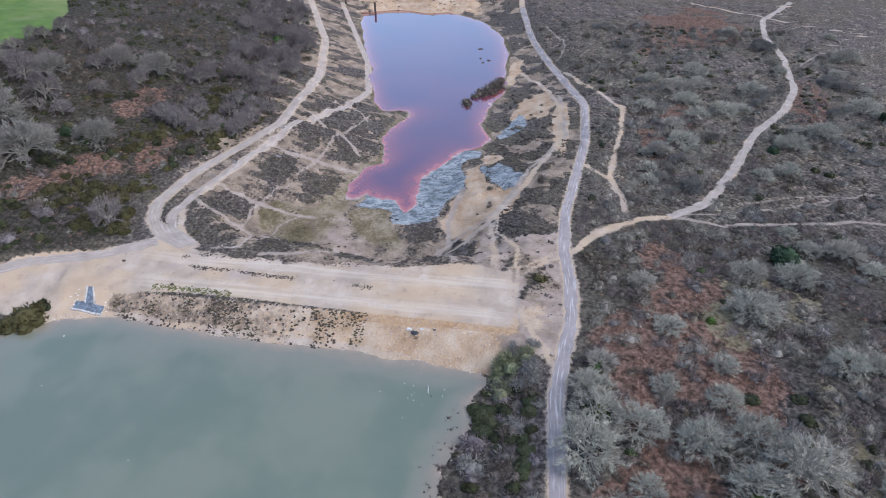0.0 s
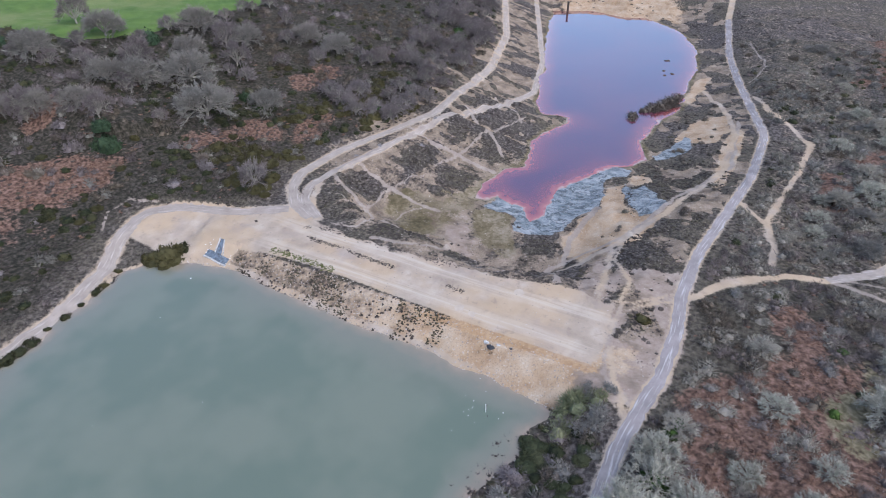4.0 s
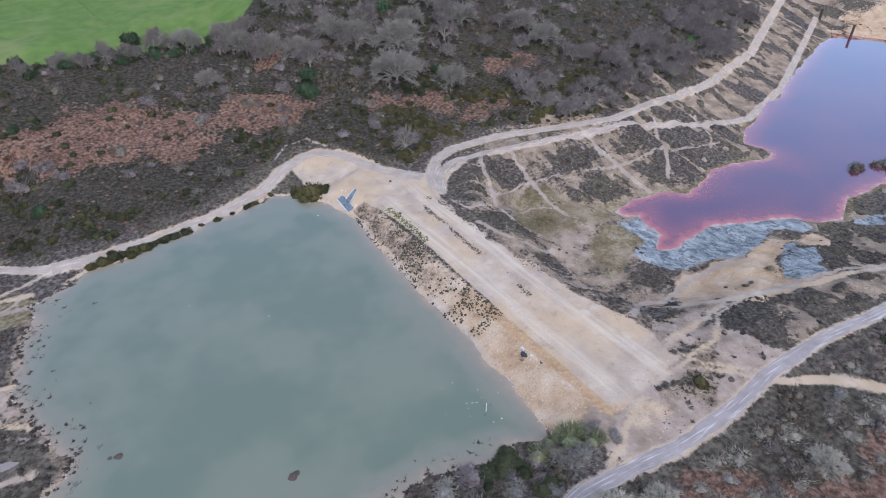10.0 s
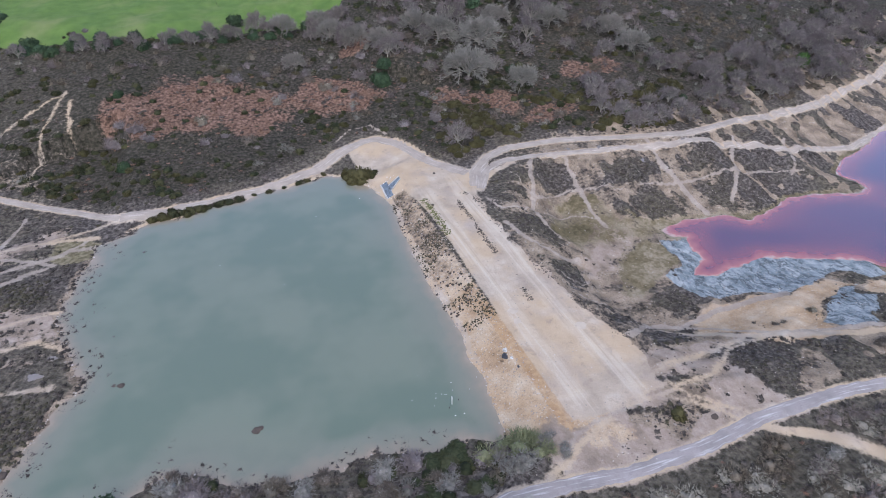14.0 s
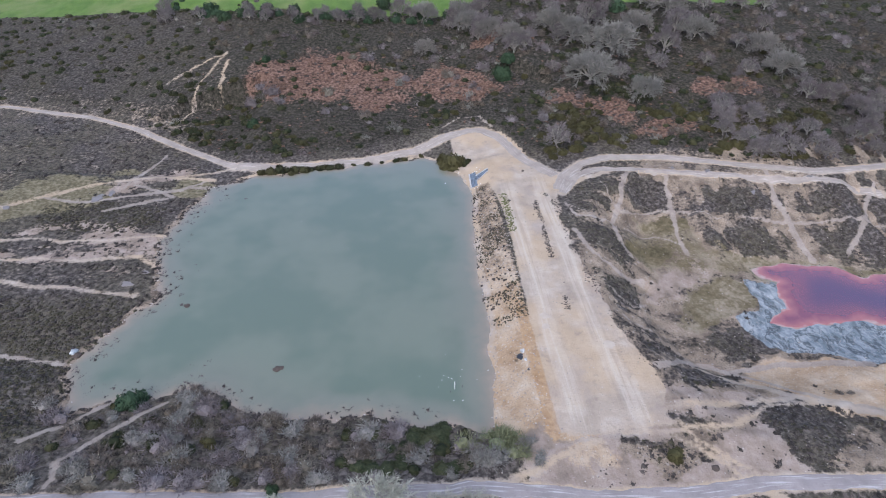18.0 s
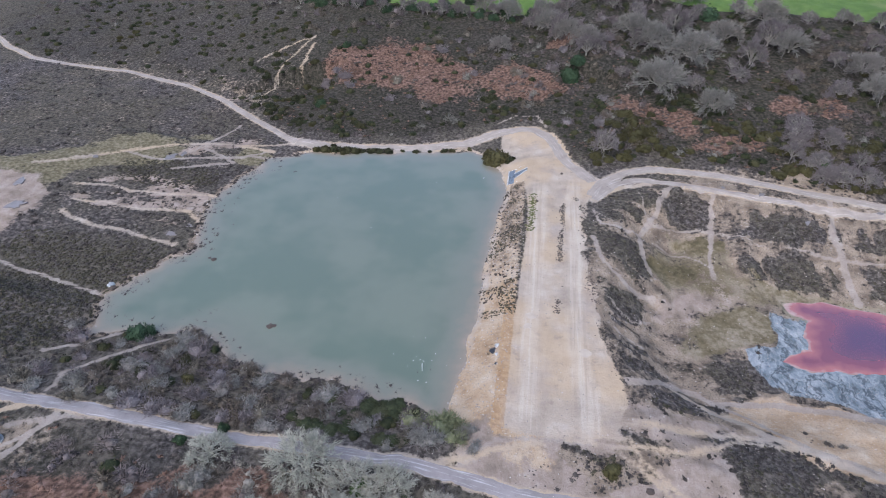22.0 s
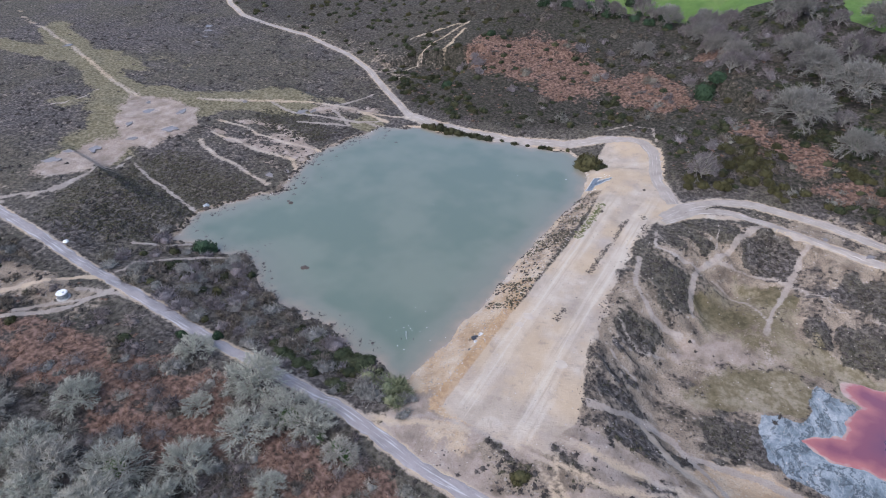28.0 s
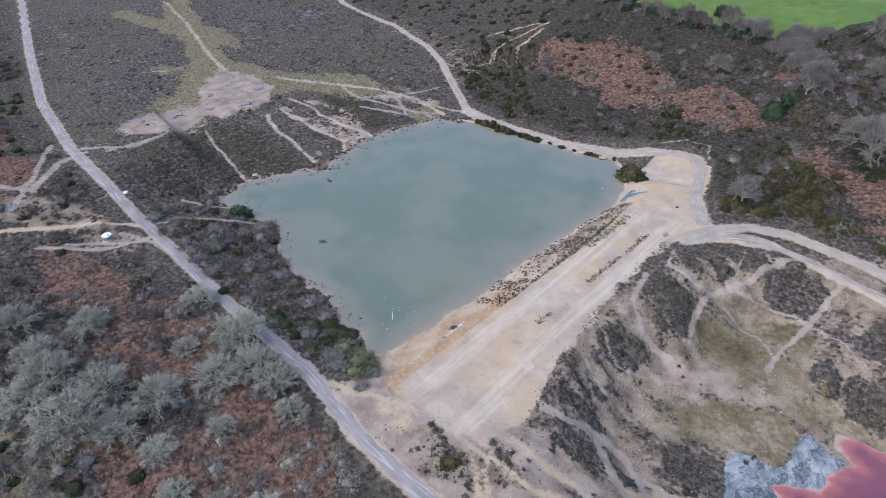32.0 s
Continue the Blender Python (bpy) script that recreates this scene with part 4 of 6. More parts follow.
def tuft_shape(seed, blades=9, spread=1.0, tall=0.6, core=True):
    """A low clump of heather, bracken or grass, one metre in radius."""
    r = np.random.default_rng(seed)
    sh = Shape()
    if core:
        sh.dome(0.7, tall * 0.6, r, 2, 6, 0.3, -0.12)
    for i in range(blades):
        g, q = r.uniform(0, math.tau), math.sqrt(r.uniform(0, 1)) * 0.8
        root = np.array([q * math.cos(g), q * math.sin(g), -0.05])
        w = unit(np.array([math.cos(g) * q, math.sin(g) * q, 0.55]) + r.normal(size=3) * 0.35)
        w[2] = abs(w[2])
        sh.cone(root, root + w * tall * r.uniform(0.7, 1.3) * np.array([spread, spread, 1]), 0.2)
    return sh


def rock_shape(seed):
    r = np.random.default_rng(seed)
    sh = Shape()
    sh.dome(1.0, 0.75, r, 3, 7, 0.28, -0.25)
    return sh


def scatter_mesh(name, shapes, places, mat, label, category):
    """Many small pieces in one mesh: rows of x, y, z, size, tall."""
    if not len(places):
        return None
    vs, fs, n = [], [], 0
    kinds = [s.arrays() for s in shapes]
    which = rng.integers(len(kinds), size=len(places))
    turn = rng.uniform(0, math.tau, len(places))
    for k, (v, f) in enumerate(kinds):
        rows, g = places[which == k], turn[which == k]
        if not len(rows):
            continue
        c, s = np.cos(g)[:, None], np.sin(g)[:, None]
        x = (v[None, :, 0] * c - v[None, :, 1] * s) * rows[:, 3:4] + rows[:, 0:1]
        y = (v[None, :, 0] * s + v[None, :, 1] * c) * rows[:, 3:4] + rows[:, 1:2]
        z = v[None, :, 2] * rows[:, 4:5] + rows[:, 2:3]
        vs.append(np.stack([x, y, z], 2).reshape(-1, 3))
        fs.append((f[None] + (n + np.arange(len(rows)) * len(v))[:, None, None]).reshape(-1, 3))
        n += len(rows) * len(v)
    v, f = np.concatenate(vs), np.concatenate(fs)
    me = bpy.data.meshes.new(name)
    me.vertices.add(len(v))
    me.vertices.foreach_set("co", v.ravel())
    me.loops.add(f.size)
    me.loops.foreach_set("vertex_index", f.ravel().astype(np.int32))
    me.polygons.add(len(f))
    me.polygons.foreach_set("loop_start", np.arange(0, f.size, 3, dtype=np.int32))
    me.update(calc_edges=True)
    me.materials.append(mat)
    return tagged(new(name, me), label, category, kind="stuff")


def clear_of(x, y, margin=0.6):
    """How far from worn ways, the dam's top and the waters, less the ways' own width."""
    d = np.full(x.shape, 99.0)
    for half, weight, line in WAYS + [(1.9, 1.0, MAIN)]:
        d = np.minimum(d, line_distance(x, y, line, 14) - half * weight)
    d = np.minimum(d, -crest_depth(x, y))
    green, red = shores(x, y)
    return np.minimum(d, np.minimum(green, red))


def spots(count, box, chance, seed, margin=0.5):
    """Places in a box (x0, x1, y0, y1), kept by a chance that depends on the place."""
    r = np.random.default_rng(seed)
    x, y = r.uniform(box[0], box[1], count), r.uniform(box[2], box[3], count)
    keep = (r.uniform(0, 1, count) < chance(x, y)) & (clear_of(x, y) > margin)
    return x[keep], y[keep]


def rows_of(x, y, low, high, flat, seed):
    r = np.random.default_rng(seed)
    size = r.uniform(low, high, len(x))
    return np.stack([x, y, heights(x, y), size, size * flat * r.uniform(0.7, 1.3, len(x))], 1)


def uphill(x, y):
    return y - along(NORTH_LINE, x)


def southward(x, y):
    return along(MAIN, x) - y


# ---- low cover ----
def heath_chance(x, y):
    up, down = uphill(x, y), southward(x, y)
    patchy = smooth(0.40, 0.56, fractal(x, y, 16, 71))
    west = smooth(-88, -100, x) * (up < 0) * (down < 0) * (1 - 0.9 * smooth(0.3, 0.5, np.maximum(ring_mask(x, y, MUD_FLAT, 9), np.maximum(patch_mask(x, y, "moss") * 0.8, 0.7 * rings_mask(x, y, WETLAND, 6.0, 12.0, 12, 118))))) * np.maximum(0.35 + 0.65 * patchy, dark_heath(x, y))
    north = (up > 0) * (y < along(FIELD_EDGE, x)) * 0.75
    red = shores(x, y)[1]
    bowl = smooth(66, 46, red) * (x > 16) * (down < 1) * bank_cover(x, y, red) * (1 - smooth(0.3, 0.5, ring_mask(x, y, SILT_FLAT, 5, 7)))
    bowl = bowl * (1 - np.maximum(rings_mask(x, y, CLAYS), 0.9 * rings_mask(x, y, SANDS))) * smooth(1, 4, red)
    south = (down > 0) * (0.35 + 0.4 * smooth(50, 80, x))
    shore = (x > -104) * (x < -12) * (y < 22) * (down < 0) * 0.9
    gap = (x > 5) * (x < 60) * (down < 0) * (y < 8) * np.maximum(0.95 * rings_mask(x, y, STANDS), 0.05)
    return np.clip(np.maximum.reduce([west, north, bowl, south * (1 - smooth(0.3, 0.55, patch_mask(x, y, "bracken"))), shore, gap]), 0, 1)


TUFTS = [tuft_shape(s) for s in (1, 2, 3, 4)]
x, y = spots(24000, (-130, 130, -100, 150), heath_chance, 11)
scatter_mesh("heather", TUFTS, rows_of(x, y, 0.35, 1.0, 0.75, 1), HEATHER, "dark brown winter heather in low clumps", "heather")
x, y = spots(14000, (-300, 370, -170, 250), lambda a, b: heath_chance(a, b) * ((a < -128) | (a > 128) | (b > 148) | (b < -98)), 12)
scatter_mesh("heather", TUFTS, rows_of(x, y, 0.6, 1.5, 0.7, 2), HEATHER, "dark brown heather over the far slopes", "heather")
x, y = spots(9000, (-300, 300, -120, 240), lambda a, b: heath_chance(a, b) * np.maximum(0.9 * smooth(0.45, 0.6, fractal(a, b, 20, 75)), 0.9 * dark_heath(a, b)), 13)
scatter_mesh("rough_grass", TUFTS, rows_of(x, y, 0.4, 1.1, 0.6, 3), HEATH_GREEN, "green-brown rough grass and low gorse", "grass")
LOW_TUFTS = [tuft_shape(s, 6, 1.0, 0.55) for s in (8, 9, 10)]
x, y = spots(15000, (14, 125, -12, 104), lambda a, b: heath_chance(a, b) * smooth(0.3, 0.6, heath_chance(a, b)), 16, 0.2)
for k, mat, label in ((0, HEATHER, "close dark heather on the hollow's banks"), (1, HEATH_GREEN, "close brown-green heather on the hollow's banks")):
    scatter_mesh("heather", LOW_TUFTS, rows_of(x[k::2], y[k::2], 0.22, 0.6, 0.7, 21 + k), mat, label, "heather")
bare = lambda a, b: 0.4 * (southward(a, b) < -1) * (shores(a, b)[0] > 8) * (1 - np.maximum(rings_mask(a, b, CLAYS), np.maximum(0.8 * rings_mask(a, b, SANDS), ring_mask(a, b, SILT_FLAT, 5, 7)))) * smooth(0.42, 0.55, fractal(a, b, 6, 48))
x, y = spots(9000, (0, 125, -14, 104), bare, 18, 0.1)
scatter_mesh("heather", LOW_TUFTS, rows_of(x, y, 0.10, 0.34, 0.8, 23), HEATHER, "small scattered heather tufts on bare ground", "heather")
x, y = spots(9000, (-150, -92, -8, 100), lambda a, b: 0.9 * dark_heath(a, b), 17, 0.2)
scatter_mesh("heather", LOW_TUFTS, rows_of(x[:5000], y[:5000], 0.35, 0.85, 0.6, 22), HEATH_GREEN, "close brown-green heather beside the lake", "heather")
FRONDS = [tuft_shape(s, 11, 1.3, 0.6) for s in (5, 6, 7)]
x, y = spots(46000, (-210, 370, -130, 195), lambda a, b: smooth(0.36, 0.75, patch_mask(a, b, "bracken") * (0.35 + 1.2 * fractal(a, b * 1.3, 13, 58))) * (0.35 + 0.65 * smooth(0.40, 0.55, fractal(a, b * 1.4, 6, 76))), 14, 0.8)
scatter_mesh("bracken", FRONDS, rows_of(x, y, 0.5, 1.1, 0.8, 4), BRACKEN, "rust-brown dead bracken lying in drifts", "bracken")
x, y = spots(5000, (-110, 90, -100, 190), lambda a, b: 0.25 * ((southward(a, b) > 4) | (uphill(a, b) > 4)), 15, 1.0)
scatter_mesh("bracken", FRONDS, rows_of(x, y, 0.4, 0.9, 0.9, 5), BRACKEN, "scattered rust-brown bracken between shrubs", "bracken")

# stones and clumps on the face of the dam, at the shores and on bare ground
ROCKS = [rock_shape(s) for s in (1, 2, 3)]


def face_spots(count, seed, low, high, chance):
    r = np.random.default_rng(seed)
    x, y = r.uniform(-10.5, 0.5, count), r.uniform(low, high, count)
    green = shores(x, y)[0]
    keep = (green > -0.4) & (crest_depth(x, y) < -0.2) & (r.uniform(0, 1, count) < chance(x, y))
    return x[keep], y[keep]


x, y = face_spots(800, 21, 40, 98, lambda a, b: 0.2 + 0.65 * smooth(0.42, 0.58, fractal(a, b * 0.6, 4, 81, 3)))
scatter_mesh("rubble", ROCKS, rows_of(x, y, 0.12, 0.42, 0.9, 6), DARK_STONE, "dark rubble on the dam's water face", "stones")
x, y = face_spots(3000, 22, 34, 100, lambda a, b: smooth(0.47, 0.58, fractal(a * 0.5, b, 4, 82, 3)))
scatter_mesh("heather", LOW_TUFTS, rows_of(x, y, 0.16, 0.5, 0.8, 7), HEATH_GREEN, "heather tufts rooted in the dam's face", "heather")
x, y = face_spots(2600, 23, 2, 98, lambda a, b: 0.35 + 0.4 * smooth(30, 60, b))
scatter_mesh("rubble", ROCKS, rows_of(x, y, 0.06, 0.24, 0.7, 8), STONE, "pale rubble on the dam's water face", "stones")
r = np.random.default_rng(24)
x, y = r.uniform(-112, 0, 30000), r.uniform(-2, 130, 30000)
g = shores(x, y)[0]
edge = (g > -0.9) & (g < 0.7) & (r.uniform(0, 1, 30000) < 0.35 + 0.6 * (x > -14))
x, y = x[edge][:700], y[edge][:700]
scatter_mesh("shore_stones", ROCKS, rows_of(x, y, 0.08, 0.3, 0.7, 9), STONE, "pale stones along the waterline", "stones")
x, y = r.uniform(-20, 120, 16000), r.uniform(-14, 112, 16000)
keep = (shores(x, y)[0] > 3) & (shores(x, y)[1] > 3) & (r.uniform(0, 1, 16000) < 0.14)
scatter_mesh("loose_stones", ROCKS, rows_of(x[keep], y[keep], 0.06, 0.2, 0.6, 10), STONE, "loose pale stones on the bare ground", "stones")
# dark tussocks in the western shallows and along the northern and southern edge
x, y = r.uniform(-112, -12, 26000), r.uniform(-2, 128, 26000)
g = shores(x, y)[0]
wet = ((g > -12) & (g < 0.6) & (x < -74) & (y < 112) & (r.uniform(0, 1, 26000) < 0.75 * smooth(-7, 0, g) * smooth(0.42, 0.55, fractal(x, y, 6, 92)) + 0.08 * smooth(0.5, 0.6, fractal(x, y, 9, 92)))) | ((np.abs(g + 0.3) < 0.8) & (y > 108) & (x < -22) & (fractal(x, y, 9, 91) > 0.5)) | (
    (g > -4.5) & (g < 0.8) & (y < 30) & (x > -76) & (x < -20) & (r.uniform(0, 1, 26000) < 0.16 + 0.25 * smooth(-3, 0, g)))
rows = rows_of(x[wet], y[wet], 0.25, 0.85, 0.9, 11)
rows[:, 2] = np.maximum(rows[:, 2], -0.12)
scatter_mesh("tussocks", TUFTS, rows, HEATHER, "dark tussocks standing in shallow water", "tussock")
# rows of tufts between the wheel tracks
for line, half, count in (([(11.5, 86), (11, 70), (10.4, 57)], 0.8, 150), ([(10.5, 50), (10, 36)], 0.7, 60), ([(24, 96), (33, 106.5), (44, 109), (64, 108), (86, 102.5)], 0.9, 260),
                          ([(15, 90), (17.5, 82), (17.5, 66), (18, 50), (20.4, 37)], 1.4, 130), ([(20, 37), (23, 23), (26, 11)], 1.6, 80)):
    count *= 3
    s = r.uniform(0, 1, count)
    pts = np.array(line, float)
    at = np.linspace(0, 1, len(pts))
    x = np.interp(s, at, pts[:, 0]) + r.normal(size=count) * half * 0.5
    y = np.interp(s, at, pts[:, 1]) + r.normal(size=count) * half * 0.5
    keep = fractal(x, y, 5, 95, 3) > 0.42
    scatter_mesh("tufts", LOW_TUFTS, rows_of(x[keep], y[keep], 0.12, 0.36, 0.7, 12), HEATHER, "dark tufts between the wheel tracks", "heather")


# ---- trees and shrubs, each a thing of its own ----
def tree_models(name, seeds, bark, spray, **shape):
    made = []
    for s in seeds:
        trunk, crown = bare_tree_shapes(s, **shape)
        made.append((trunk.mesh("trunk", bark), crown.mesh("crown", spray)))
    return made


PALE_TREES = tree_models("bare_tree", (1, 2, 3, 4), BARK, TWIGS, tall=1.0, limbs=11, branches=7, twigs=10, sprigs=6, fine=0.68)
SLOPE_TREES = tree_models("bare_tree", (8, 9), BARK, TWIGS_DULL, tall=1.0, limbs=12, twigs=10, sprigs=7, fine=0.68, low=0.3)
GREY_TREES = tree_models("bare_tree", (5, 6, 7), BARK, TWIGS_PURPLE, tall=1.3, spread=0.75, twigs=6, sprigs=5, fine=0.85, low=0.32)
SHRUBS = [shrub_shape(s).mesh("crown", SCRUB_TWIGS) for s in (11, 12, 13)]
PURPLE_SHRUBS = [shrub_shape(s, 460).mesh("crown", TWIGS_PURPLE) for s in (14, 15)]
PALE_SHRUBS = [shrub_shape(s, 460).mesh("crown", TWIGS_DULL) for s in (16, 17)]
OLIVE_SHRUBS = [shrub_shape(s, 520, 0.9, 0.02).mesh("crown", TWIGS_OLIVE) for s in (18, 19)]
GORSES = [leafy_shape(s).mesh("foliage", GORSE) for s in (21, 22, 23)]
EVERGREENS = [leafy_shape(s, 520, 1.15, 0.15, 6).mesh("foliage", HOLLY) for s in (24, 25)]
BRAMBLES = [leafy_shape(s, 520, 0.9, 0.13, 6).mesh("foliage", BRAMBLE) for s in (31, 32)]
IVIES = [leafy_shape(s, 380, 1.0, 0.15, 4).mesh("foliage", IVY) for s in (26, 27)]
SHRUB_STEM = Shape()
for k in range(5):
    SHRUB_STEM.cone((0, 0, -0.15), (0.22 * math.cos(k * 1.3), 0.22 * math.sin(k * 1.3), 0.4), 0.03, 0.015, 4)
STEM = SHRUB_STEM.mesh("stem", BARK)


def plant(name, x, y, size, parts, label, category, group, tall=1.0):
    """One tree or shrub, an Empty at its foot with its parts."""
    root = new(name)
    root.empty_display_size = 0.2
    root.location = (x, y, height(x, y) - 0.05)
    root.rotation_euler = (0, 0, rng.uniform(0, math.tau))
    root.scale = (size, size, size * tall)
    for part_name, me in parts:
        ob = new(part_name, me)
        ob.parent = root
    return tagged(root, label, category, group)


def bare_tree(x, y, size, models=PALE_TREES, label="leafless tree with pale lichen-grey branches", group="bare trees", tall=1.0):
    trunk, crown = models[rng.integers(len(models))]
    return plant("bare_tree", x, y, size * 1.35, (("trunk", trunk), ("crown", crown)), label, "tree", group, tall)


def shrub(x, y, size, models=SHRUBS, label="leafless brown-grey scrub bush", group="scrub bushes", tall=1.0, name="scrub_bush"):
    return plant(name, x, y, size * 1.65, (("stem", STEM), ("crown", models[rng.integers(len(models))])), label, "bush", group, tall)


def gorse(x, y, size, models=GORSES, label="dark green gorse bush with yellow tips", group="gorse bushes", tall=1.0, name="gorse_bush"):
    return plant(name, x, y, size * 1.35, (("stem", STEM), ("foliage", models[rng.integers(len(models))])), label, "bush", group, tall)


SOUTH_TREES = [(-36, -52, 6.5), (-29, -46, 5), (-31, -37, 5), (-19, -43, 3.4), (-28, -26, 5), (-35, -15.5, 6.3), (-10, -20, 3.5), (11, -56, 6), (-9, -45, 3), (4, -36, 3.5),
               (29, -71, 5), (29, -59, 4.5), (22, -32, 3.5), (44, -88, 5), (36, -93, 4), (-50, -51, 6), (-41, -44, 5.5), (-19, -17.5, 4.5), (-53, -16, 4),
               (-25, -18, 5), (-58, -50, 5), (-72, -50, 5), (-61, -38, 4.5), (-41, -26, 3), (-47, -56, 5), (-16, -32, 2.8)]
for x, y, s in SOUTH_TREES:
    bare_tree(x, y, s * 0.84, tall=0.95 if s > 4 else 0.8)
EAST_TREES = [(181, -62, 5), (183, -71, 5), (157, -80, 5), (185, -98, 5), (136, -56, 4), (110, -48, 4), (118, -57, 5), (208, -77, 5), (96, -42, 3), (124, -98, 5), (168, -140, 6), (245, -160, 6), (138, -114, 5), (150, -68, 4), (165, -66, 5)]
for x, y, s in EAST_TREES:
    bare_tree(x, y, s, tall=0.8)
x, y = spots(500, (80, 300, -170, -30), lambda a, b: smooth(6, 14, southward(a, b)) * smooth(0.42, 0.55, fractal(a, b, 30, 46)), 46, 2.5)
for a, b in list(zip(x, y))[:44]:
    bare_tree(a, b, rng.uniform(2.2, 4.2), (PALE_TREES, SLOPE_TREES)[rng.integers(2)], "leafless grey tree on the eastern heath", "heath trees", 0.8)
NORTH_TREES = [(-27, 221, 5.5), (-16, 221, 5.5), (0, 223, 5), (9, 203, 5.5), (19, 188, 5), (-17, 193, 4), (46, 158, 8.5), (61, 180, 8.5), (65, 147, 6), (25, 117.5, 5), (124, 157, 6), (122, 172, 6),
               (82, 176, 6), (75, 194, 6), (38, 197, 6), (56, 202, 6), (98, 185, 6), (31, 225, 7), (67, 251, 7), (63, 227, 7), (93, 207, 7), (91, 190, 6), (3, 212, 5.5), (11, 199, 5), (19, 178, 5), (46, 190, 7)]
for i, (x, y, s) in enumerate(NORTH_TREES):
    bare_tree(x, y, s, GREY_TREES if i % 3 == 0 and s < 8 else SLOPE_TREES, "tall leafless grey tree on the slope" if s > 5 else "leafless grey tree on the slope")
# belt of close scrub trees above the upper track, and looser woods on the slopes
x, y = spots(330, (85, 300, 100, 190), lambda a, b: smooth(2, 5, uphill(a, b)) * smooth(44, 30, uphill(a, b)), 31, 2.5)
for a, b in list(zip(x, y))[:120]:
    bare_tree(a, b, rng.uniform(3.2, 5.2), GREY_TREES, "leafless purple-grey tree in a dense belt", "tree belt", 0.85)
x, y = spots(260, (-20, 140, 110, 250), lambda a, b: smooth(30, 60, uphill(a, b)) * (b < along(FIELD_EDGE, a)) * smooth(-20, 30, a), 32, 2)
for a, b in list(zip(x, y))[:34]:
    bare_tree(a, b, rng.uniform(2.6, 4.4), GREY_TREES, "leafless grey tree on the wooded slope", "bare trees", 0.9)
x, y = spots(200, (-130, 100, -110, -16), lambda a, b: smooth(6, 20, southward(a, b)) * smooth(0.45, 0.6, fractal(a, b, 25, 33)), 33, 2)
for a, b in list(zip(x, y))[:26]:
    bare_tree(a, b, rng.uniform(2.2, 3.6), tall=0.85)
x, y = spots(160, (-140, 20, 205, 250), lambda a, b: np.exp(-((b - along(FIELD_EDGE, a) + 4) / 4) ** 2), 34, 1)
for a, b in list(zip(x, y))[:34]:
    bare_tree(a, b, rng.uniform(2.5, 4), GREY_TREES, "leafless tree in the field hedge", "hedge trees")
for x, y, size in ((-88, 168, 2.6), (-84, 171, 2.2), (-79, 164, 2.6), (-75, 158, 2.0), (-85, 161, 2.4), (-27, 174, 1.8), (-30, 189, 1.6), (7, 178, 2.6), (-57, 152, 1.8), (-50, 155, 1.4), (-22, 158, 1.4), (-14, 187, 2.0)):
    shrub(x, y, size, PURPLE_SHRUBS, "large purple-grey leafless bush among bracken", "bracken bushes", 0.95)
# close undergrowth
def thick_growth(x, y):
    up, down = uphill(x, y), southward(x, y)
    north = smooth(1.5, 6, up) * smooth(2, -2, y - along(FIELD_EDGE, x)) * (0.35 * smooth(-300, -260, x) + 0.25 * smooth(-130, -90, x) + 0.4 * smooth(-60, 40, x)) * smooth(0.30, 0.42, fractal(x, y, 19, 101)) * (1 - 0.7 * smooth(26, 16, np.hypot(x + 111, y - 178))) * (1 - 0.62 * smooth(0.4, 0.6, patch_mask(x, y, "bracken")))
    belt = smooth(2, 4, up) * smooth(46, 36, up) * smooth(70, 95, x)
    hedge = 1.5 * np.exp(-(((y - along(FIELD_EDGE, x) + 3) / 3.5) ** 4)) * (x < 200)
    south = 0.95 * smooth(2, 7, down) * smooth(120, 60, x) * (1 - 0.8 * smooth(0.35, 0.6, patch_mask(x, y, "bracken"))) * smooth(0.36, 0.5, fractal(x, y, 15, 102))
    east = smooth(3, 8, down) * smooth(45, 80, x) * smooth(0.33, 0.47, fractal(x, y, 27, 103))
    lake = (x > -100) * (x < -13) * (y < 16) * (down < -3.4) * smooth(-104, -70, x)
    return np.clip(np.maximum.reduce([north, belt, hedge, south, east, lake]), 0, 1)


FAR_SHRUBS = [shrub_shape(s, 130, 0.8, 0.036, 2, 0.45, 2) for s in (61, 62, 63)]
FAR_GORSE = [leafy_shape(s, 66, 0.85, 0.22, 2) for s in (64, 65)]
x, y = spots(15000, (-290, 300, -150, 300), thick_growth, 51, 1.3)
q = np.clip(0.5 + 2.3 * (fractal(x, y, 26, 105, 3) - 0.5) + rng.normal(size=len(x)) * 0.16 + 0.26 * smooth(0, 5, uphill(x, y)) * smooth(100, 80, x) + 0.3 * smooth(-8, -4, y - along(FIELD_EDGE, x)) - 0.12 * smooth(85, 95, x) * (uphill(x, y) > 0) + 0.1 * smooth(-10, 10, x) * smooth(90, 70, x) * (uphill(x, y) > 0) + 0.34 * smooth(-52, -44, x) * smooth(-10, -14, x) * smooth(9, 6, y) * (southward(x, y) < 0) - 0.1 * smooth(-50, -60, x) * (southward(x, y) < 0) * (y < 24), 0, 0.999)
pale_east = (southward(x, y) > 5) * (x > 45) * (rng.uniform(0, 1, len(x)) < 0.6)
q = np.where(pale_east, 0.56, q)
for mat, low, high, label in ((CLOSE_SCRUB, 0.0, 0.30, "close brown-grey leafless undergrowth"), (CLOSE_PURPLE, 0.30, 0.52, "close purple-grey leafless undergrowth"), (CLOSE_GREY, 0.52, 0.60, "close pale grey leafless undergrowth")):
    k = (q >= low) & (q < high)
    scatter_mesh("undergrowth", FAR_SHRUBS, rows_of(x[k], y[k], 1.0, 3.6, 0.9, 52), mat, label, "scrub")
k = q >= 0.60
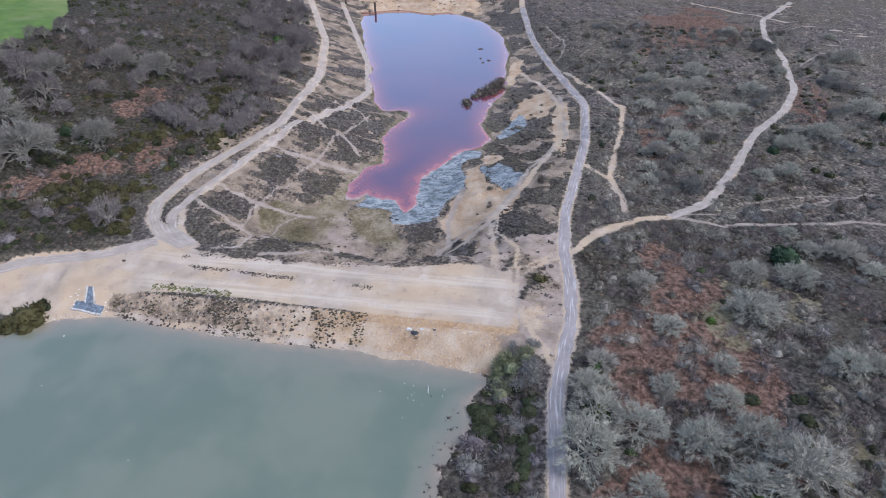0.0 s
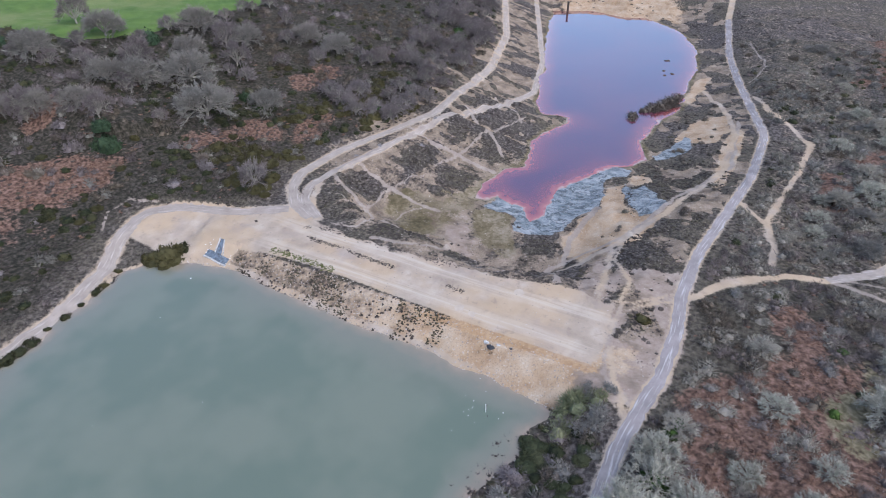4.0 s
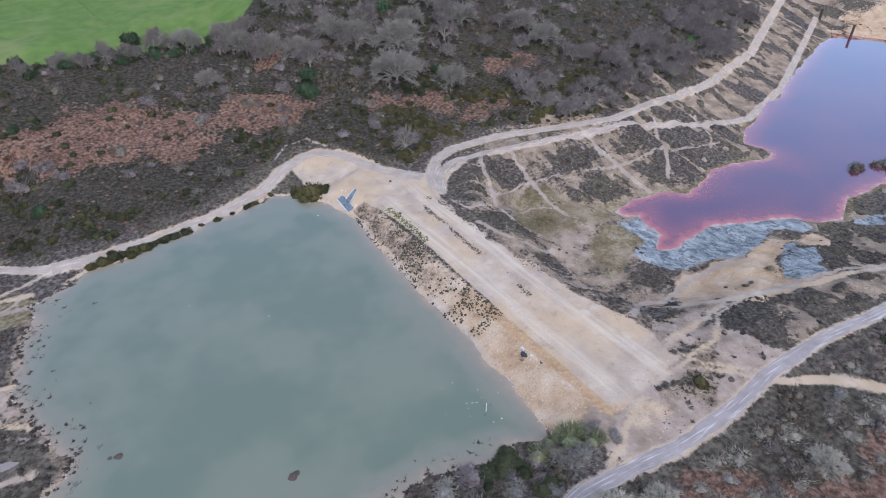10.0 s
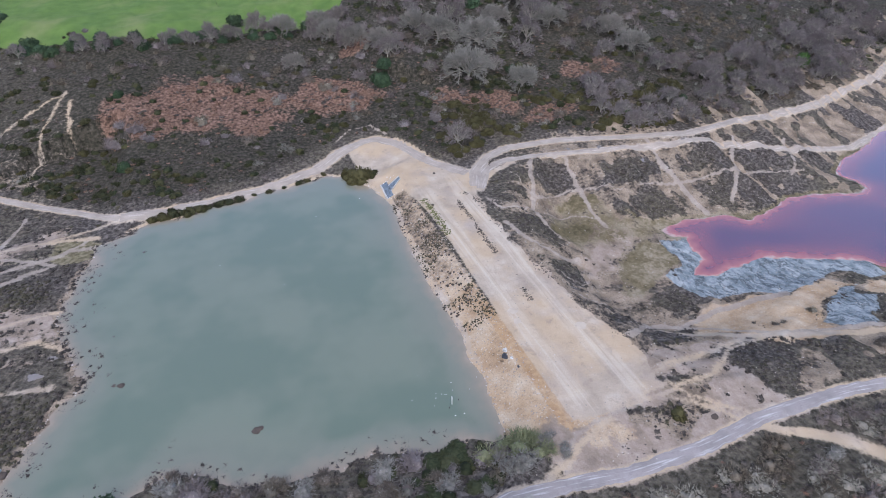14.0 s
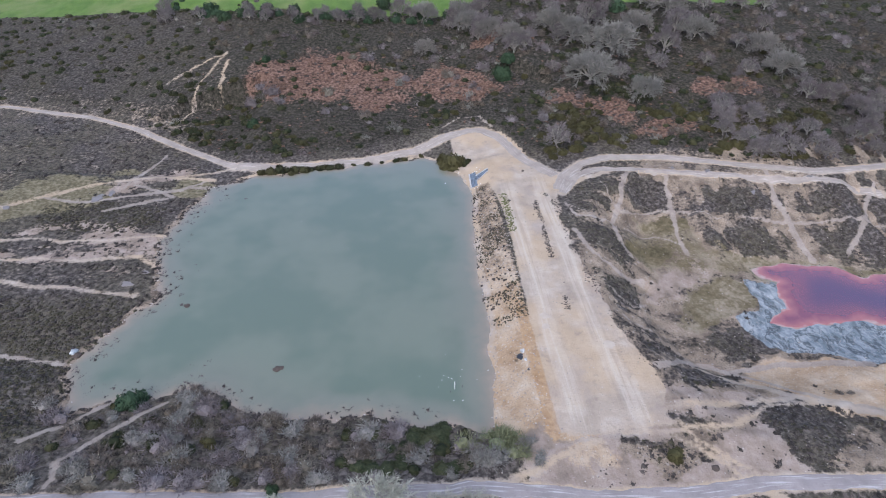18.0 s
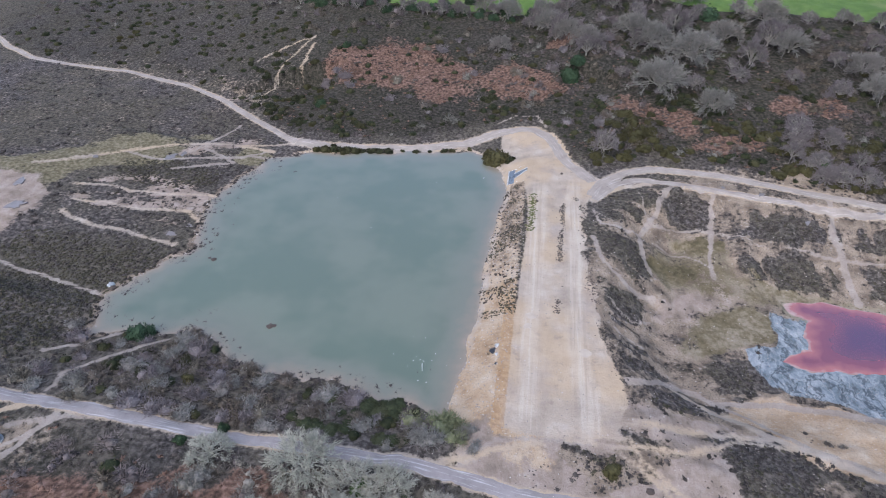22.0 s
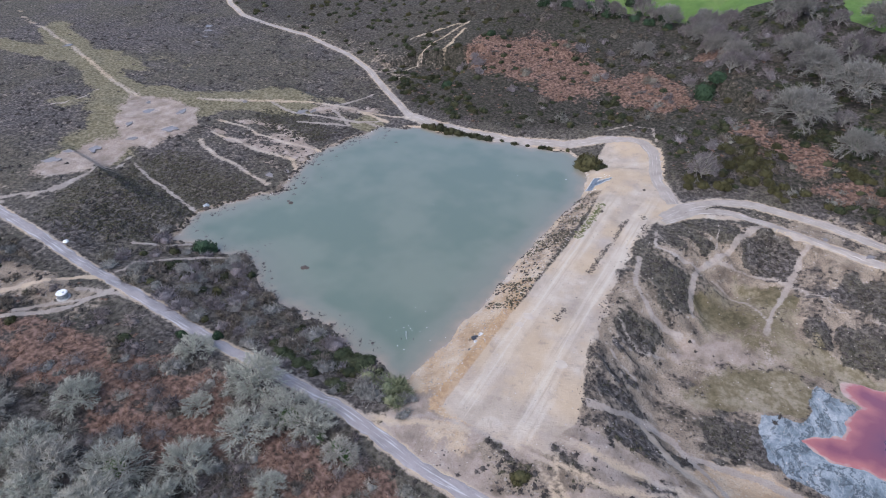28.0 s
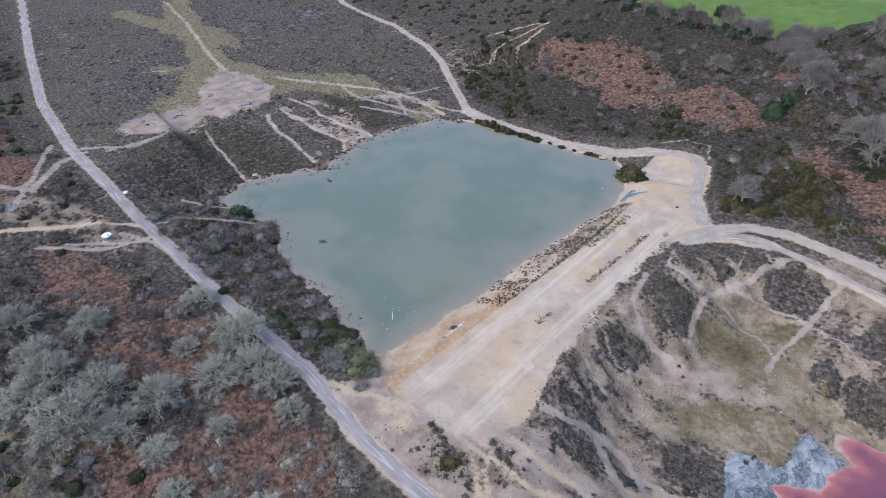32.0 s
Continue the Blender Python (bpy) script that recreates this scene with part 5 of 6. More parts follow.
scatter_mesh("undergrowth", FAR_GORSE, rows_of(x[k], y[k], 1.0, 2.8, 0.8, 53), CLOSE_GORSE, "close dark gorse and bramble undergrowth", "scrub")

# hazy thickets south of the main track
THICKETS = [shrub_shape(s, 300, 0.85, 0.017, 3, 0.42, 2) for s in (71, 72, 73)]
for seed, box, count, mat, label in ((55, (-70, 135, -80, -15), 2400, THICKET_BEIGE, "hazy beige-grey leafless thicket"), (56, (-100, 120, -85, -15), 1300, THICKET_PURPLE, "hazy purple-brown leafless thicket"), (57, (60, 290, -160, -25), 1100, THICKET_BEIGE, "hazy grey thicket on the eastern heath")):
    x, y = spots(count, box, lambda a, b: smooth(3, 7, southward(a, b)) * smooth(0.43, 0.53, fractal(a, b, 15, seed)) * (1 - 0.5 * smooth(0.4, 0.6, patch_mask(a, b, "bracken"))), seed, 1.6)
    scatter_mesh("thicket", THICKETS, rows_of(x[:330], y[:330], 1.7, 3.8, 0.9, seed), mat, label, "scrub")

# shrubs
x, y = spots(900, (-105, -12, -12, 20), lambda a, b: (southward(a, b) < -3.2) * 0.8, 35, 1.2)
for i, (a, b) in enumerate(list(zip(x, y))[:90]):
    shrub(a, b, rng.uniform(1.2, 2.6), (SHRUBS, PALE_SHRUBS, PURPLE_SHRUBS)[i % 3], "leafless grey willow scrub by the lake", "lakeside scrub", 0.85, "willow_bush")
x, y = spots(1500, (-130, 110, -110, -14), lambda a, b: smooth(2, 8, southward(a, b)) * smooth(0.38, 0.55, fractal(a, b, 18, 36)), 36, 1.5)
for i, (a, b) in enumerate(list(zip(x, y))[:120]):
    shrub(a, b, rng.uniform(0.9, 2.4), (SHRUBS, PALE_SHRUBS)[i % 2])
x, y = spots(2600, (-120, 290, 105, 240), lambda a, b: smooth(3, 12, uphill(a, b)) * smooth(112, 95, uphill(a, b)) * smooth(0.42, 0.55, fractal(a, b, 20, 37)), 37, 1.5)
for i, (a, b) in enumerate(list(zip(x, y))[:110]):
    shrub(a, b, rng.uniform(1.0, 2.6), (SHRUBS, PURPLE_SHRUBS)[i % 2], "leafless purple-brown scrub on the slope", "scrub bushes")
x, y = spots(1200, (60, 300, -150, -20), lambda a, b: smooth(0.45, 0.58, fractal(a, b, 26, 38)) * smooth(3, 8, southward(a, b)), 38, 1.5)
for i, (a, b) in enumerate(list(zip(x, y))[:60]):
    shrub(a, b, rng.uniform(1.0, 2.8), (SHRUBS, PALE_SHRUBS)[i % 2], "leafless grey scrub on the heath")
x, y = spots(700, (60, 200, -24, 12), lambda a, b: smooth(0.42, 0.52, fractal(a, b, 14, 39)) * 0.8, 39, 1.0)
for a, b in list(zip(x, y))[:40]:
    shrub(a, b, rng.uniform(0.7, 1.6), SHRUBS, "low grey-brown scrub beside the track", tall=0.7)
x, y = spots(2200, (-150, 200, 110, 200), lambda a, b: smooth(2, 6, uphill(a, b)) * smooth(75, 50, uphill(a, b)) * smooth(0.51, 0.57, fractal(a, b, 13, 40)) * (1 - smooth(0.35, 0.5, patch_mask(a, b, "bracken"))), 40, 0.8)
for a, b in list(zip(x, y))[:190]:
    gorse(a, b, rng.uniform(0.7, 2.0), tall=rng.uniform(0.7, 1.1))
x, y = spots(1100, (20, 130, 108, 150), lambda a, b: smooth(2, 5, uphill(a, b)) * smooth(34, 22, uphill(a, b)) * smooth(0.40, 0.50, fractal(a, b, 17, 42)), 42, 0.8)
scatter_mesh("gorse_bank", [leafy_shape(k) for k in (28, 29)], rows_of(x[:130], y[:130], 1.7, 3.4, 0.9, 43), GORSE, "dark gorse in a dense bank above the track", "gorse")
x, y = spots(300, (-250, -80, 120, 240), lambda a, b: (uphill(a, b) > 3) * 0.6, 41, 1.0)
for a, b in list(zip(x, y))[:60]:
    gorse(a, b, rng.uniform(0.8, 1.8), label="dark gorse bush on the stony slope")
for x, y, s in [(-73, -2, 1.7), (-72, 8, 1.9), (-61, -7, 1.2), (-81, 10, 1.4), (-92.4, 9.7, 1.8), (-90, 15, 1.6), (20.5, -6, 1.8), (-68, 3, 1.6), (-95, -32, 1.3), (-42, 4, 1.6), (-78, 2, 1.5)]:
    gorse(x, y, s)
for x, y, size in [(-77, 116.2, 1.5), (-74, 116.4, 2.0), (-71, 117, 2.2), (-68.5, 117, 1.9), (-66, 117.4, 2.3), (-63, 117.8, 2.1), (-60.5, 118, 1.6), (-56.5, 118.5, 2.1), (-54, 118.9, 2.2), (-51, 119.3, 1.7), (-46, 120.2, 0.9), (-41, 120.9, 1.3), (-36, 121.6, 0.8), (-31, 122.8, 1.5), (-28, 123.6, 1.2), (-22, 125.4, 1.0)]:
    gorse(x, y + rng.normal() * 0.3, size, label="low dark gorse bush on the lake's northern shore", group="shore gorse", tall=rng.uniform(0.8, 1.15))
    if size > 1.2:
        shrub(x + rng.uniform(0.8, 1.6), y + 0.4, size * 0.55, SHRUBS, "brown scrub bush on the lake's northern shore", "shore scrub", 0.9)
gorse(-11, 118.5, 4.4, label="dense gorse thicket at the lake's dam corner", tall=1.05)
gorse(-13, 121.5, 3.0, label="dense gorse thicket at the lake's dam corner", tall=1.05)
for x, y in ((-15, 120.5), (-7, 117)):
    gorse(x, y, 2.2, label="dense gorse thicket at the lake's dam corner")
for x, y, s in ((-12.6, -1, 3.0), (-8, 0, 1.8), (-19, 0.5, 2.4), (-10, -4, 2.2), (-15, 1.5, 2.0)):
    shrub(x, y, s, OLIVE_SHRUBS, "pale olive-green willow bush at the lake's corner", "lakeside scrub", 1.0, "willow_bush")
for x, y, size in ((-8, -3, 1.8), (-5.5, -5.5, 1.4), (-14, -5, 2.4), (-17, -4, 2.2), (-6, -1, 1.3)):
    shrub(x, y, size, PALE_SHRUBS, "grey leafless bush at the lake's corner", "lakeside scrub", 1.0, "willow_bush")
x, y = spots(60, (-42, -16, -6, 7), lambda a, b: 0.0 * a + 0.8, 47, 0.6)
for a, b in list(zip(x, y))[:20]:
    gorse(a, b, rng.uniform(1.4, 2.4), BRAMBLES, "dark green bramble thicket by the lake", "brambles", 0.5, "bramble_bush")
for k in range(9):
    gorse(-135.5 + k * 0.8 + rng.normal() * 0.5, 243 + k * 3.2, rng.uniform(1.2, 2.0), EVERGREENS, "dark evergreen bush in the hedge across the field", "hedge bushes", 1.0, "hedge_bush")
x, y = spots(140, (-150, 10, 205, 250), lambda a, b: np.exp(-((b - along(FIELD_EDGE, a) + 2) / 3) ** 2), 44, 1)
for a, b in list(zip(x, y))[:24]:
    gorse(a, b, rng.uniform(1.8, 3.0), EVERGREENS, "dark evergreen bush in the field hedge", "hedge bushes", 1.0, "hedge_bush")
for x, y, s in [(-87.3, 15.8, 3.0), (-35, 230, 3.8), (13, 170, 4.2), (16, 174, 3.0), (-84, 145, 2.4), (-84, 184, 2.0), (70, 212, 4.5), (28, 248, 5), (-73, 216, 3), (-89, 221, 3), (-100, 226, 3), (-117, 237, 3.5),
                (-45, 222, 2.6), (-62, 219, 2.6), (66, 158, 2.5), (124, 120, 1.6), (40, -72, 4), (18, -60, 2.0), (160, -148, 4), (118, -90, 2.0), (-20, 226, 2.2), (-54, -9.5, 1.3), (-60, -14, 1.2)]:
    gorse(x, y, s, EVERGREENS, "dark evergreen bush with dense foliage", "evergreens", 1.0, "evergreen_bush")
for x, y, s in [(-12, -19, 1.6), (-24, -18.5, 2.4), (-42, -44, 2.2), (-9, -19.5, 1.5), (-16, -19, 1.2), (204, 136, 4), (219, 132, 4), (146, 137, 2.4), (210, 140, 3), (96, 118, 2), (30, -48, 1.2), (8, -46, 1.2), (-33, -24, 1.0), (64, 150, 2.2)]:
    gorse(x, y, s, IVIES, "bright green ivy and holly growth", "ivy growth", 1.1, "ivy_bush")


# ---- things about the place ----
def plain_material(name, colour, rough=0.7, metal=0.0, speck=0.25, size=0.4):
    m, t, bsdf = material(name)
    n = noise_of(t, where(t), size, 5)
    dark = tuple(c * (1 - speck) for c in colour)
    light = tuple(min(1, c * (1 + speck)) for c in colour)
    t.links.new(ramp(t, n, (0.3, dark), (0.7, light)), bsdf.inputs["Base Color"])
    bsdf.inputs["Roughness"].default_value, bsdf.inputs["Metallic"].default_value = rough, metal
    return m


WHITE = plain_material("chalky_white", (0.62, 0.62, 0.60), 0.6)
GRIMY = plain_material("grimy_white", (0.36, 0.36, 0.35), 0.7, 0, 0.5)
LIME = plain_material("spilt_lime", (0.40, 0.342, 0.28), 0.9, 0, 0.08, 1.2)
TANK_GREY = plain_material("galvanised_grey", (0.30, 0.33, 0.34), 0.45, 0.5)
CONCRETE = plain_material("old_concrete", (0.34, 0.33, 0.31), 0.9)
BLUE_LINER = plain_material("blue_grey_liner", (0.10, 0.125, 0.155), 0.5, 0, 0.65, 0.7)
BLACK_SHEET = plain_material("black_sheeting", (0.025, 0.026, 0.03), 0.5)
TIMBER = plain_material("dark_wet_timber", (0.035, 0.028, 0.024), 0.8)
WALL_GREY = plain_material("grey_block_wall", (0.22, 0.23, 0.25), 0.9)
CAR_BLUE = plain_material("blue_car_paint", (0.02, 0.06, 0.22), 0.25, 0, 0.05)
RUBBER = plain_material("black_rubber", (0.02, 0.02, 0.02), 0.8)
PUDDLE = plain_material("puddle_water", (0.20, 0.18, 0.17), 0.06, 0, 0.1, 2.0)


def thing(name, x, y, label, category, group="", turn=0.0, z=None):
    ob = new(name)
    ob.empty_display_size = 0.3
    ob.location, ob.rotation_euler = (x, y, height(x, y) if z is None else z), (0, 0, turn)
    return tagged(ob, label, category, group)


def part(name, bm, mat, parent, label=""):
    me = bpy.data.meshes.new(name)
    bm.to_mesh(me)
    bm.free()
    me.materials.append(mat)
    ob = new(name, me)
    ob.parent = parent
    return tagged(ob, label) if label else ob


def box_bm(sx, sy, sz, at=(0, 0, 0), bevel=0.03):
    bm = bmesh.new()
    bmesh.ops.create_cube(bm, size=1.0)
    bmesh.ops.scale(bm, vec=(sx, sy, sz), verts=bm.verts)
    if bevel:
        bmesh.ops.bevel(bm, geom=bm.edges[:], offset=bevel, segments=1, affect="EDGES")
    bmesh.ops.translate(bm, vec=at, verts=bm.verts)
    return bm


def drum_bm(r1, r2, tall, at=(0, 0, 0), sides=24, bevel=0.02):
    bm = bmesh.new()
    bmesh.ops.create_cone(bm, cap_ends=True, segments=sides, radius1=r1, radius2=r2, depth=tall)
    if bevel:
        bmesh.ops.bevel(bm, geom=[e for e in bm.edges if len(e.link_faces) == 2 and any(len(f.verts) > 4 for f in e.link_faces)], offset=bevel, segments=2, affect="EDGES")
    bmesh.ops.translate(bm, vec=(at[0], at[1], at[2] + tall / 2), verts=bm.verts)
    return bm


def blob_bm(size, seed, flat=0.6):
    bm = bmesh.new()
    bmesh.ops.create_icosphere(bm, subdivisions=2, radius=1.0)
    for v in bm.verts:
        n = noise.noise(v.co * 1.7 + Vector((seed * 3.1, seed, 0)))
        v.co *= size * (1 + 0.45 * n)
        v.co.z *= flat
    return bm


# water trough with a pale lid beside the track
tank = thing("water_tank", -92.8, -20.6, "round grey water tank with a white lid on bare ground", "tank")
part("base_slab", drum_bm(1.6, 1.6, 0.25, (0, 0, -0.12)), CONCRETE, tank, "concrete base")
body = part("body", drum_bm(1.15, 1.2, 1.25, (0, 0, 0.13)), TANK_GREY, tank)
part("rim", drum_bm(1.32, 1.32, 0.14, (0, 0, 1.3)), TANK_GREY, tank)
lid = part("lid", drum_bm(1.28, 1.1, 0.16, (0, 0, 1.45)), WHITE, tank, "white lid")
part("hatch", drum_bm(0.3, 0.28, 0.1, (0.5, 0.2, 1.6), 16), TANK_GREY, lid)
part("pipe", drum_bm(0.07, 0.07, 1.2, (1.25, 0.0, -0.1), 10, 0), TANK_GREY, body)

# white gauge post standing in the lake
post = thing("gauge_post", -19.4, 16.1, "white gauge post standing in the lake", "post", z=-0.6)
part("pole", drum_bm(0.10, 0.09, 2.9, (0, 0, 0), 12), WHITE, post)
part("footing", drum_bm(0.3, 0.22, 0.55, (0, 0, 0), 12), TIMBER, post, "dark footing")
for k, (dx, dy) in enumerate(((-0.9, -0.8), (1.7, 0.5))):
    snag = thing("stake", -19.4 + dx, 16.1 + dy, "short dark stake standing in the lake", "post", "lake stakes", z=-0.4)
    part("pole", drum_bm(0.1, 0.07, 0.8, (0, 0, 0), 8), TIMBER, snag)

# pale scraps floating near the post
FLECK = blob_bm(0.085, 2, 0.35)
fleck_me = bpy.data.meshes.new("scrap")
FLECK.to_mesh(fleck_me)
FLECK.free()
fleck_me.materials.append(WHITE)
for k in range(15):
    ob = new("floating_scrap", fleck_me)
    ob.location = (-19.5 + rng.normal() * 3.6, 19 + rng.normal() * 3.6, 0.03)
    ob.scale = (rng.uniform(0.5, 1.5), rng.uniform(0.5, 1.2), rng.uniform(0.6, 1.0))
    tagged(ob, "small white scrap floating on the lake", "debris", "floating scraps")
for x, y in ((-14.7, 105.8), (-60, 85), (-30, 100), (-45, 70)):
    ob = new("floating_scrap", fleck_me)
    ob.location, ob.scale = (x, y, 0.05), (2.2, 1.6, 1.5) if x > -20 else (0.9, 0.8, 0.8)
    tagged(ob, "small white scrap floating on the lake", "debris", "floating scraps")

# spillway chute in the dam's northern corner
chute = thing("spillway_chute", -3, 105.8, "blue-lined spillway chute with white edges on the dam face", "spillway", z=0.0)


def draped(points_of, across, down, lift, thick=0.05):
    """A sheet laid on the land: points_of(u, v) gives x and y for u across and v down."""
    bm = bmesh.new()
    grid = []
    for i in range(across + 1):
        row = []
        for j in range(down + 1):
            x, y = points_of(i / across, j / down)
            wob = 0.05 * noise.noise(Vector((x * 0.9, y * 0.9, 4.0)))
            row.append(bm.verts.new((x + 3, y - 105.8, height(x, y) + lift + wob)))
        grid.append(row)
    for i in range(across):
        for j in range(down):
            bm.faces.new((grid[i][j], grid[i + 1][j], grid[i + 1][j + 1], grid[i][j + 1]))
    bmesh.ops.recalc_face_normals(bm, faces=bm.faces)
    ext = bmesh.ops.extrude_face_region(bm, geom=bm.faces[:])
    bmesh.ops.translate(bm, vec=(0, 0, -thick), verts=[v for v in ext["geom"] if isinstance(v, bmesh.types.BMVert)])
    return bm


def channel(u, v):
    half = 0.55 + 0.5 * v
    return -0.4 - 4.4 * v + 0.2 * (u - 0.5), 107.2 - 1.9 * v + half * 2 * (u - 0.5)


part("channel_liner", draped(channel, 4, 10, 0.14), BLUE_LINER, chute, "blue-grey channel liner")
part("apron_liner", draped(lambda u, v: (-4.3 - 2.3 * v, 101.6 + 7.6 * u), 10, 4, 0.12), BLUE_LINER, chute, "blue-grey apron liner")
part("edging", draped(lambda u, v: (-0.3 - 4.2 * v, 107.95 - 1.5 * v + 0.35 * u), 2, 10, 0.26, 0.2), GRIMY, chute, "grimy white edging")
part("edging", draped(lambda u, v: (-0.3 - 4.2 * v, 106.4 - 2.7 * v + 0.35 * u), 2, 10, 0.26, 0.2), GRIMY, chute, "grimy white edging")
part("edging", draped(lambda u, v: (-6.6 + 0.4 * u, 101.4 + 8.0 * v), 2, 10, 0.2, 0.2), GRIMY, chute, "grimy white edging")
for k in range(14):
    ob = new("white_bag", fleck_me)
    x, y = rng.uniform(-6, -1), rng.choice([100.6, 109.8]) + rng.normal() * 0.8
    ob.location, ob.scale, ob.rotation_euler = (x, y, height(x, y) + 0.08), (rng.uniform(1.2, 3.2), rng.uniform(1, 2), 1.8), (0, 0, rng.uniform(0, 3))
    tagged(ob, "white plastic bag lying on the dam face", "debris", "white bags")

# torn black sheeting on the dam face and loose sheets on the shore
for x, y, s, mat, label in ((-3.9, 22, 1.0, BLACK_SHEET, "torn black sheeting lying on the dam face"), (-3.1, 17.5, 0.4, BLACK_SHEET, "scrap of black sheeting on the dam face"), (-3.3, 23.4, 0.7, GRIMY, "scrap of grey sheeting on the dam face"),
                            (-3.2, 20.5, 0.5, GRIMY, "scrap of grey sheeting on the dam face")):
    bm = blob_bm(s, x * 3 + y, 0.22)
    sheet = thing("sheeting", x, y, label, "debris", "sheeting", turn=1.2)
    part("sheet", bm, mat, sheet)
for x, y, s, mat, label in ((-105.7, 32.7, 1.0, TANK_GREY, "grey sheet-metal wreck at the lake's edge"), (-104.6, 31.6, 1.0, DARK_STONE, "dark boulder at the lake's edge"), (-114.6, -6.2, 0.8, WHITE, "white block beside the gravel track"),
                            (-58.6, 24.5, 1.0, DARK_STONE, "dark clump of stone standing in the lake"), (-57.7, 24.9, 0.7, DARK_STONE, "dark clump of stone standing in the lake"),
                            (-84.4, 47.7, 0.9, DARK_STONE, "dark clump of stone standing in the lake"), (-85.8, 48.2, 0.6, DARK_STONE, "dark clump of stone standing in the lake"), (-62, 118.6, 1.0, DARK_STONE, "dark boulder on the shore path"),
                            (27, -9, 0.8, DARK_STONE, "dark boulder on the bare ground"), (3.6, 87, 0.5, DARK_STONE, "dark boulder on the dam"), (11, 105, 0.5, DARK_STONE, "dark boulder on the bare ground")):
    rock = thing("boulder", x, y, label, "boulder", "boulders", z=max(height(x, y), -0.2))
    part("stone", blob_bm(s, x + y, 0.6), mat, rock)

# pale lime spilt on the dam's top, and a strip of grass at its edge
for x, y, s in ((3.7, 34, 1.2), (3.2, 30.3, 1.0), (16.3, 23.6, 1.3)):
    heap = thing("lime_heap", x, y, "low spill of pale lime on the dam's top", "heap", "lime heaps")
    part("heap", blob_bm(s, x * 2, 0.035), LIME, heap)
count = 220
x, y = rng.normal(size=count) * 0.6 + 2.2, rng.uniform(70, 92, count)
scatter_mesh("grass_strip", TUFTS, rows_of(x, y, 0.2, 0.5, 0.5, 70), GRASS_TUFT, "strip of olive grass at the dam's edge", "grass")

# two dark posts and the low islands at the end of the red water
for x, y, tall in ((345, 121, 7.0), (349, 144, 6.0)):
    pile = thing("timber_pile", x, y, "tall dark timber pile at the red lake's end", "post", "timber piles", z=max(height(x, y), RED_Z - 1))
    part("pole", drum_bm(0.8, 0.7, tall, (0, 0, 0), 10), TIMBER, pile)
    part("cap", drum_bm(0.95, 0.9, 0.5, (0, 0, tall), 10), TIMBER, pile)
for x, y, s in ((262, 35, 1.6), (240, 28, 1.4), (236, 31, 1.2), (243, 33, 1.2)):
    isle = thing("islet", x, y, "dark islet standing in the red water", "islet", "islets", z=RED_Z - 0.4)
    part("mound", blob_bm(s, x, 0.6), DARK_STONE, isle)
for x, y, s in ((168, 31, 1.6), (170, 32, 2.4), (172.5, 33, 2.0), (182, 27, 2.6), (185, 25, 3.2), (188, 23.5, 3.6), (191, 22, 3.4), (194, 21, 3.8), (197, 20, 3.4), (180, 28.5, 2.0), (201, 19.5, 3.0), (205, 19, 2.4)):
    shrub(x, y, s, SHRUBS, "grey scrub standing in the red water", "islet scrub", 0.95, "islet_bush").location.z = RED_Z

# puddles on the tracks
PUDDLES = [(-160, 18, 3.4), (-162, 34, 4.0), (-153, 58, 4.6), (-169, 62, 5.0), (-160, 70, 4.0), (-265, 92, 3.4), (-125, 99, 3.2), (-122, 103, 2.4), (-232, 149, 3.0), (-221, 132, 1.8), (-126, -34, 3.6), (-240, 156, 3.0), (84, 91, 1.8),
           (-166, 52, 3.0), (-157, 46, 2.6), (106, 97, 1.4), (-224, 140, 1.6), (-102, 57, 2.2), (-99, 62, 1.6), (-148, 92, 1.8), (-176, 68, 2.4), (-163, 26, 2.2), (62, 104.5, 1.3), (73, 102, 1.6)]
for k, (x, y, s) in enumerate(PUDDLES):
    bm = bmesh.new()
    ring = []
    for j in range(22):
        g = math.tau * j / 22
        q = s * (0.55 + 0.9 * abs(noise.noise(Vector((math.cos(g) * 1.4 + k * 7, math.sin(g) * 1.4, k)))))
        ring.append(bm.verts.new((q * math.cos(g), 0.6 * q * math.sin(g), 0)))
    bm.faces.new(ring)
    ext = bmesh.ops.extrude_face_region(bm, geom=bm.faces[:])
    bmesh.ops.translate(bm, vec=(0, 0, -0.25), verts=[v for v in ext["geom"] if isinstance(v, bmesh.types.BMVert)])
    bmesh.ops.recalc_face_normals(bm, faces=bm.faces)
    me = bpy.data.meshes.new("puddle")
    bm.to_mesh(me)
    bm.free()
    me.materials.append(PUDDLE)
    ob = new("puddle", me)
    ob.location, ob.rotation_euler = (x, y, height(x, y) + 0.10), (0, 0, rng.uniform(0, 3))
    tagged(ob, "shallow pale puddle on muddy ground", "puddle", "puddles")

# farm wall, shed and car beyond the field
wall = thing("farm_wall", -62, 314, "long grey block wall at the field's end", "wall", turn=-0.12)
part("wall", box_bm(46, 0.4, 2.2, (0, 0, 1.0)), WALL_GREY, wall)
part("coping", box_bm(46, 0.6, 0.2, (0, 0, 2.2)), CONCRETE, wall, "pale coping")
shed = thing("farm_shed", -66, 326, "long farm shed with a white roof", "shed", turn=-0.12)
part("wall", box_bm(50, 12, 3, (0, 0, 1.5)), WALL_GREY, shed)
roof = box_bm(52, 14, 0.4, (0, 0, 3.2))
part("roof", roof, WHITE, shed, "white sheet roof")
car = thing("parked_car", -40, 315.5, "blue car parked beside the farm wall", "car", turn=-0.12)
shell = part("body", box_bm(4.2, 1.75, 0.7, (0, 0, 0.65), 0.15), CAR_BLUE, car)
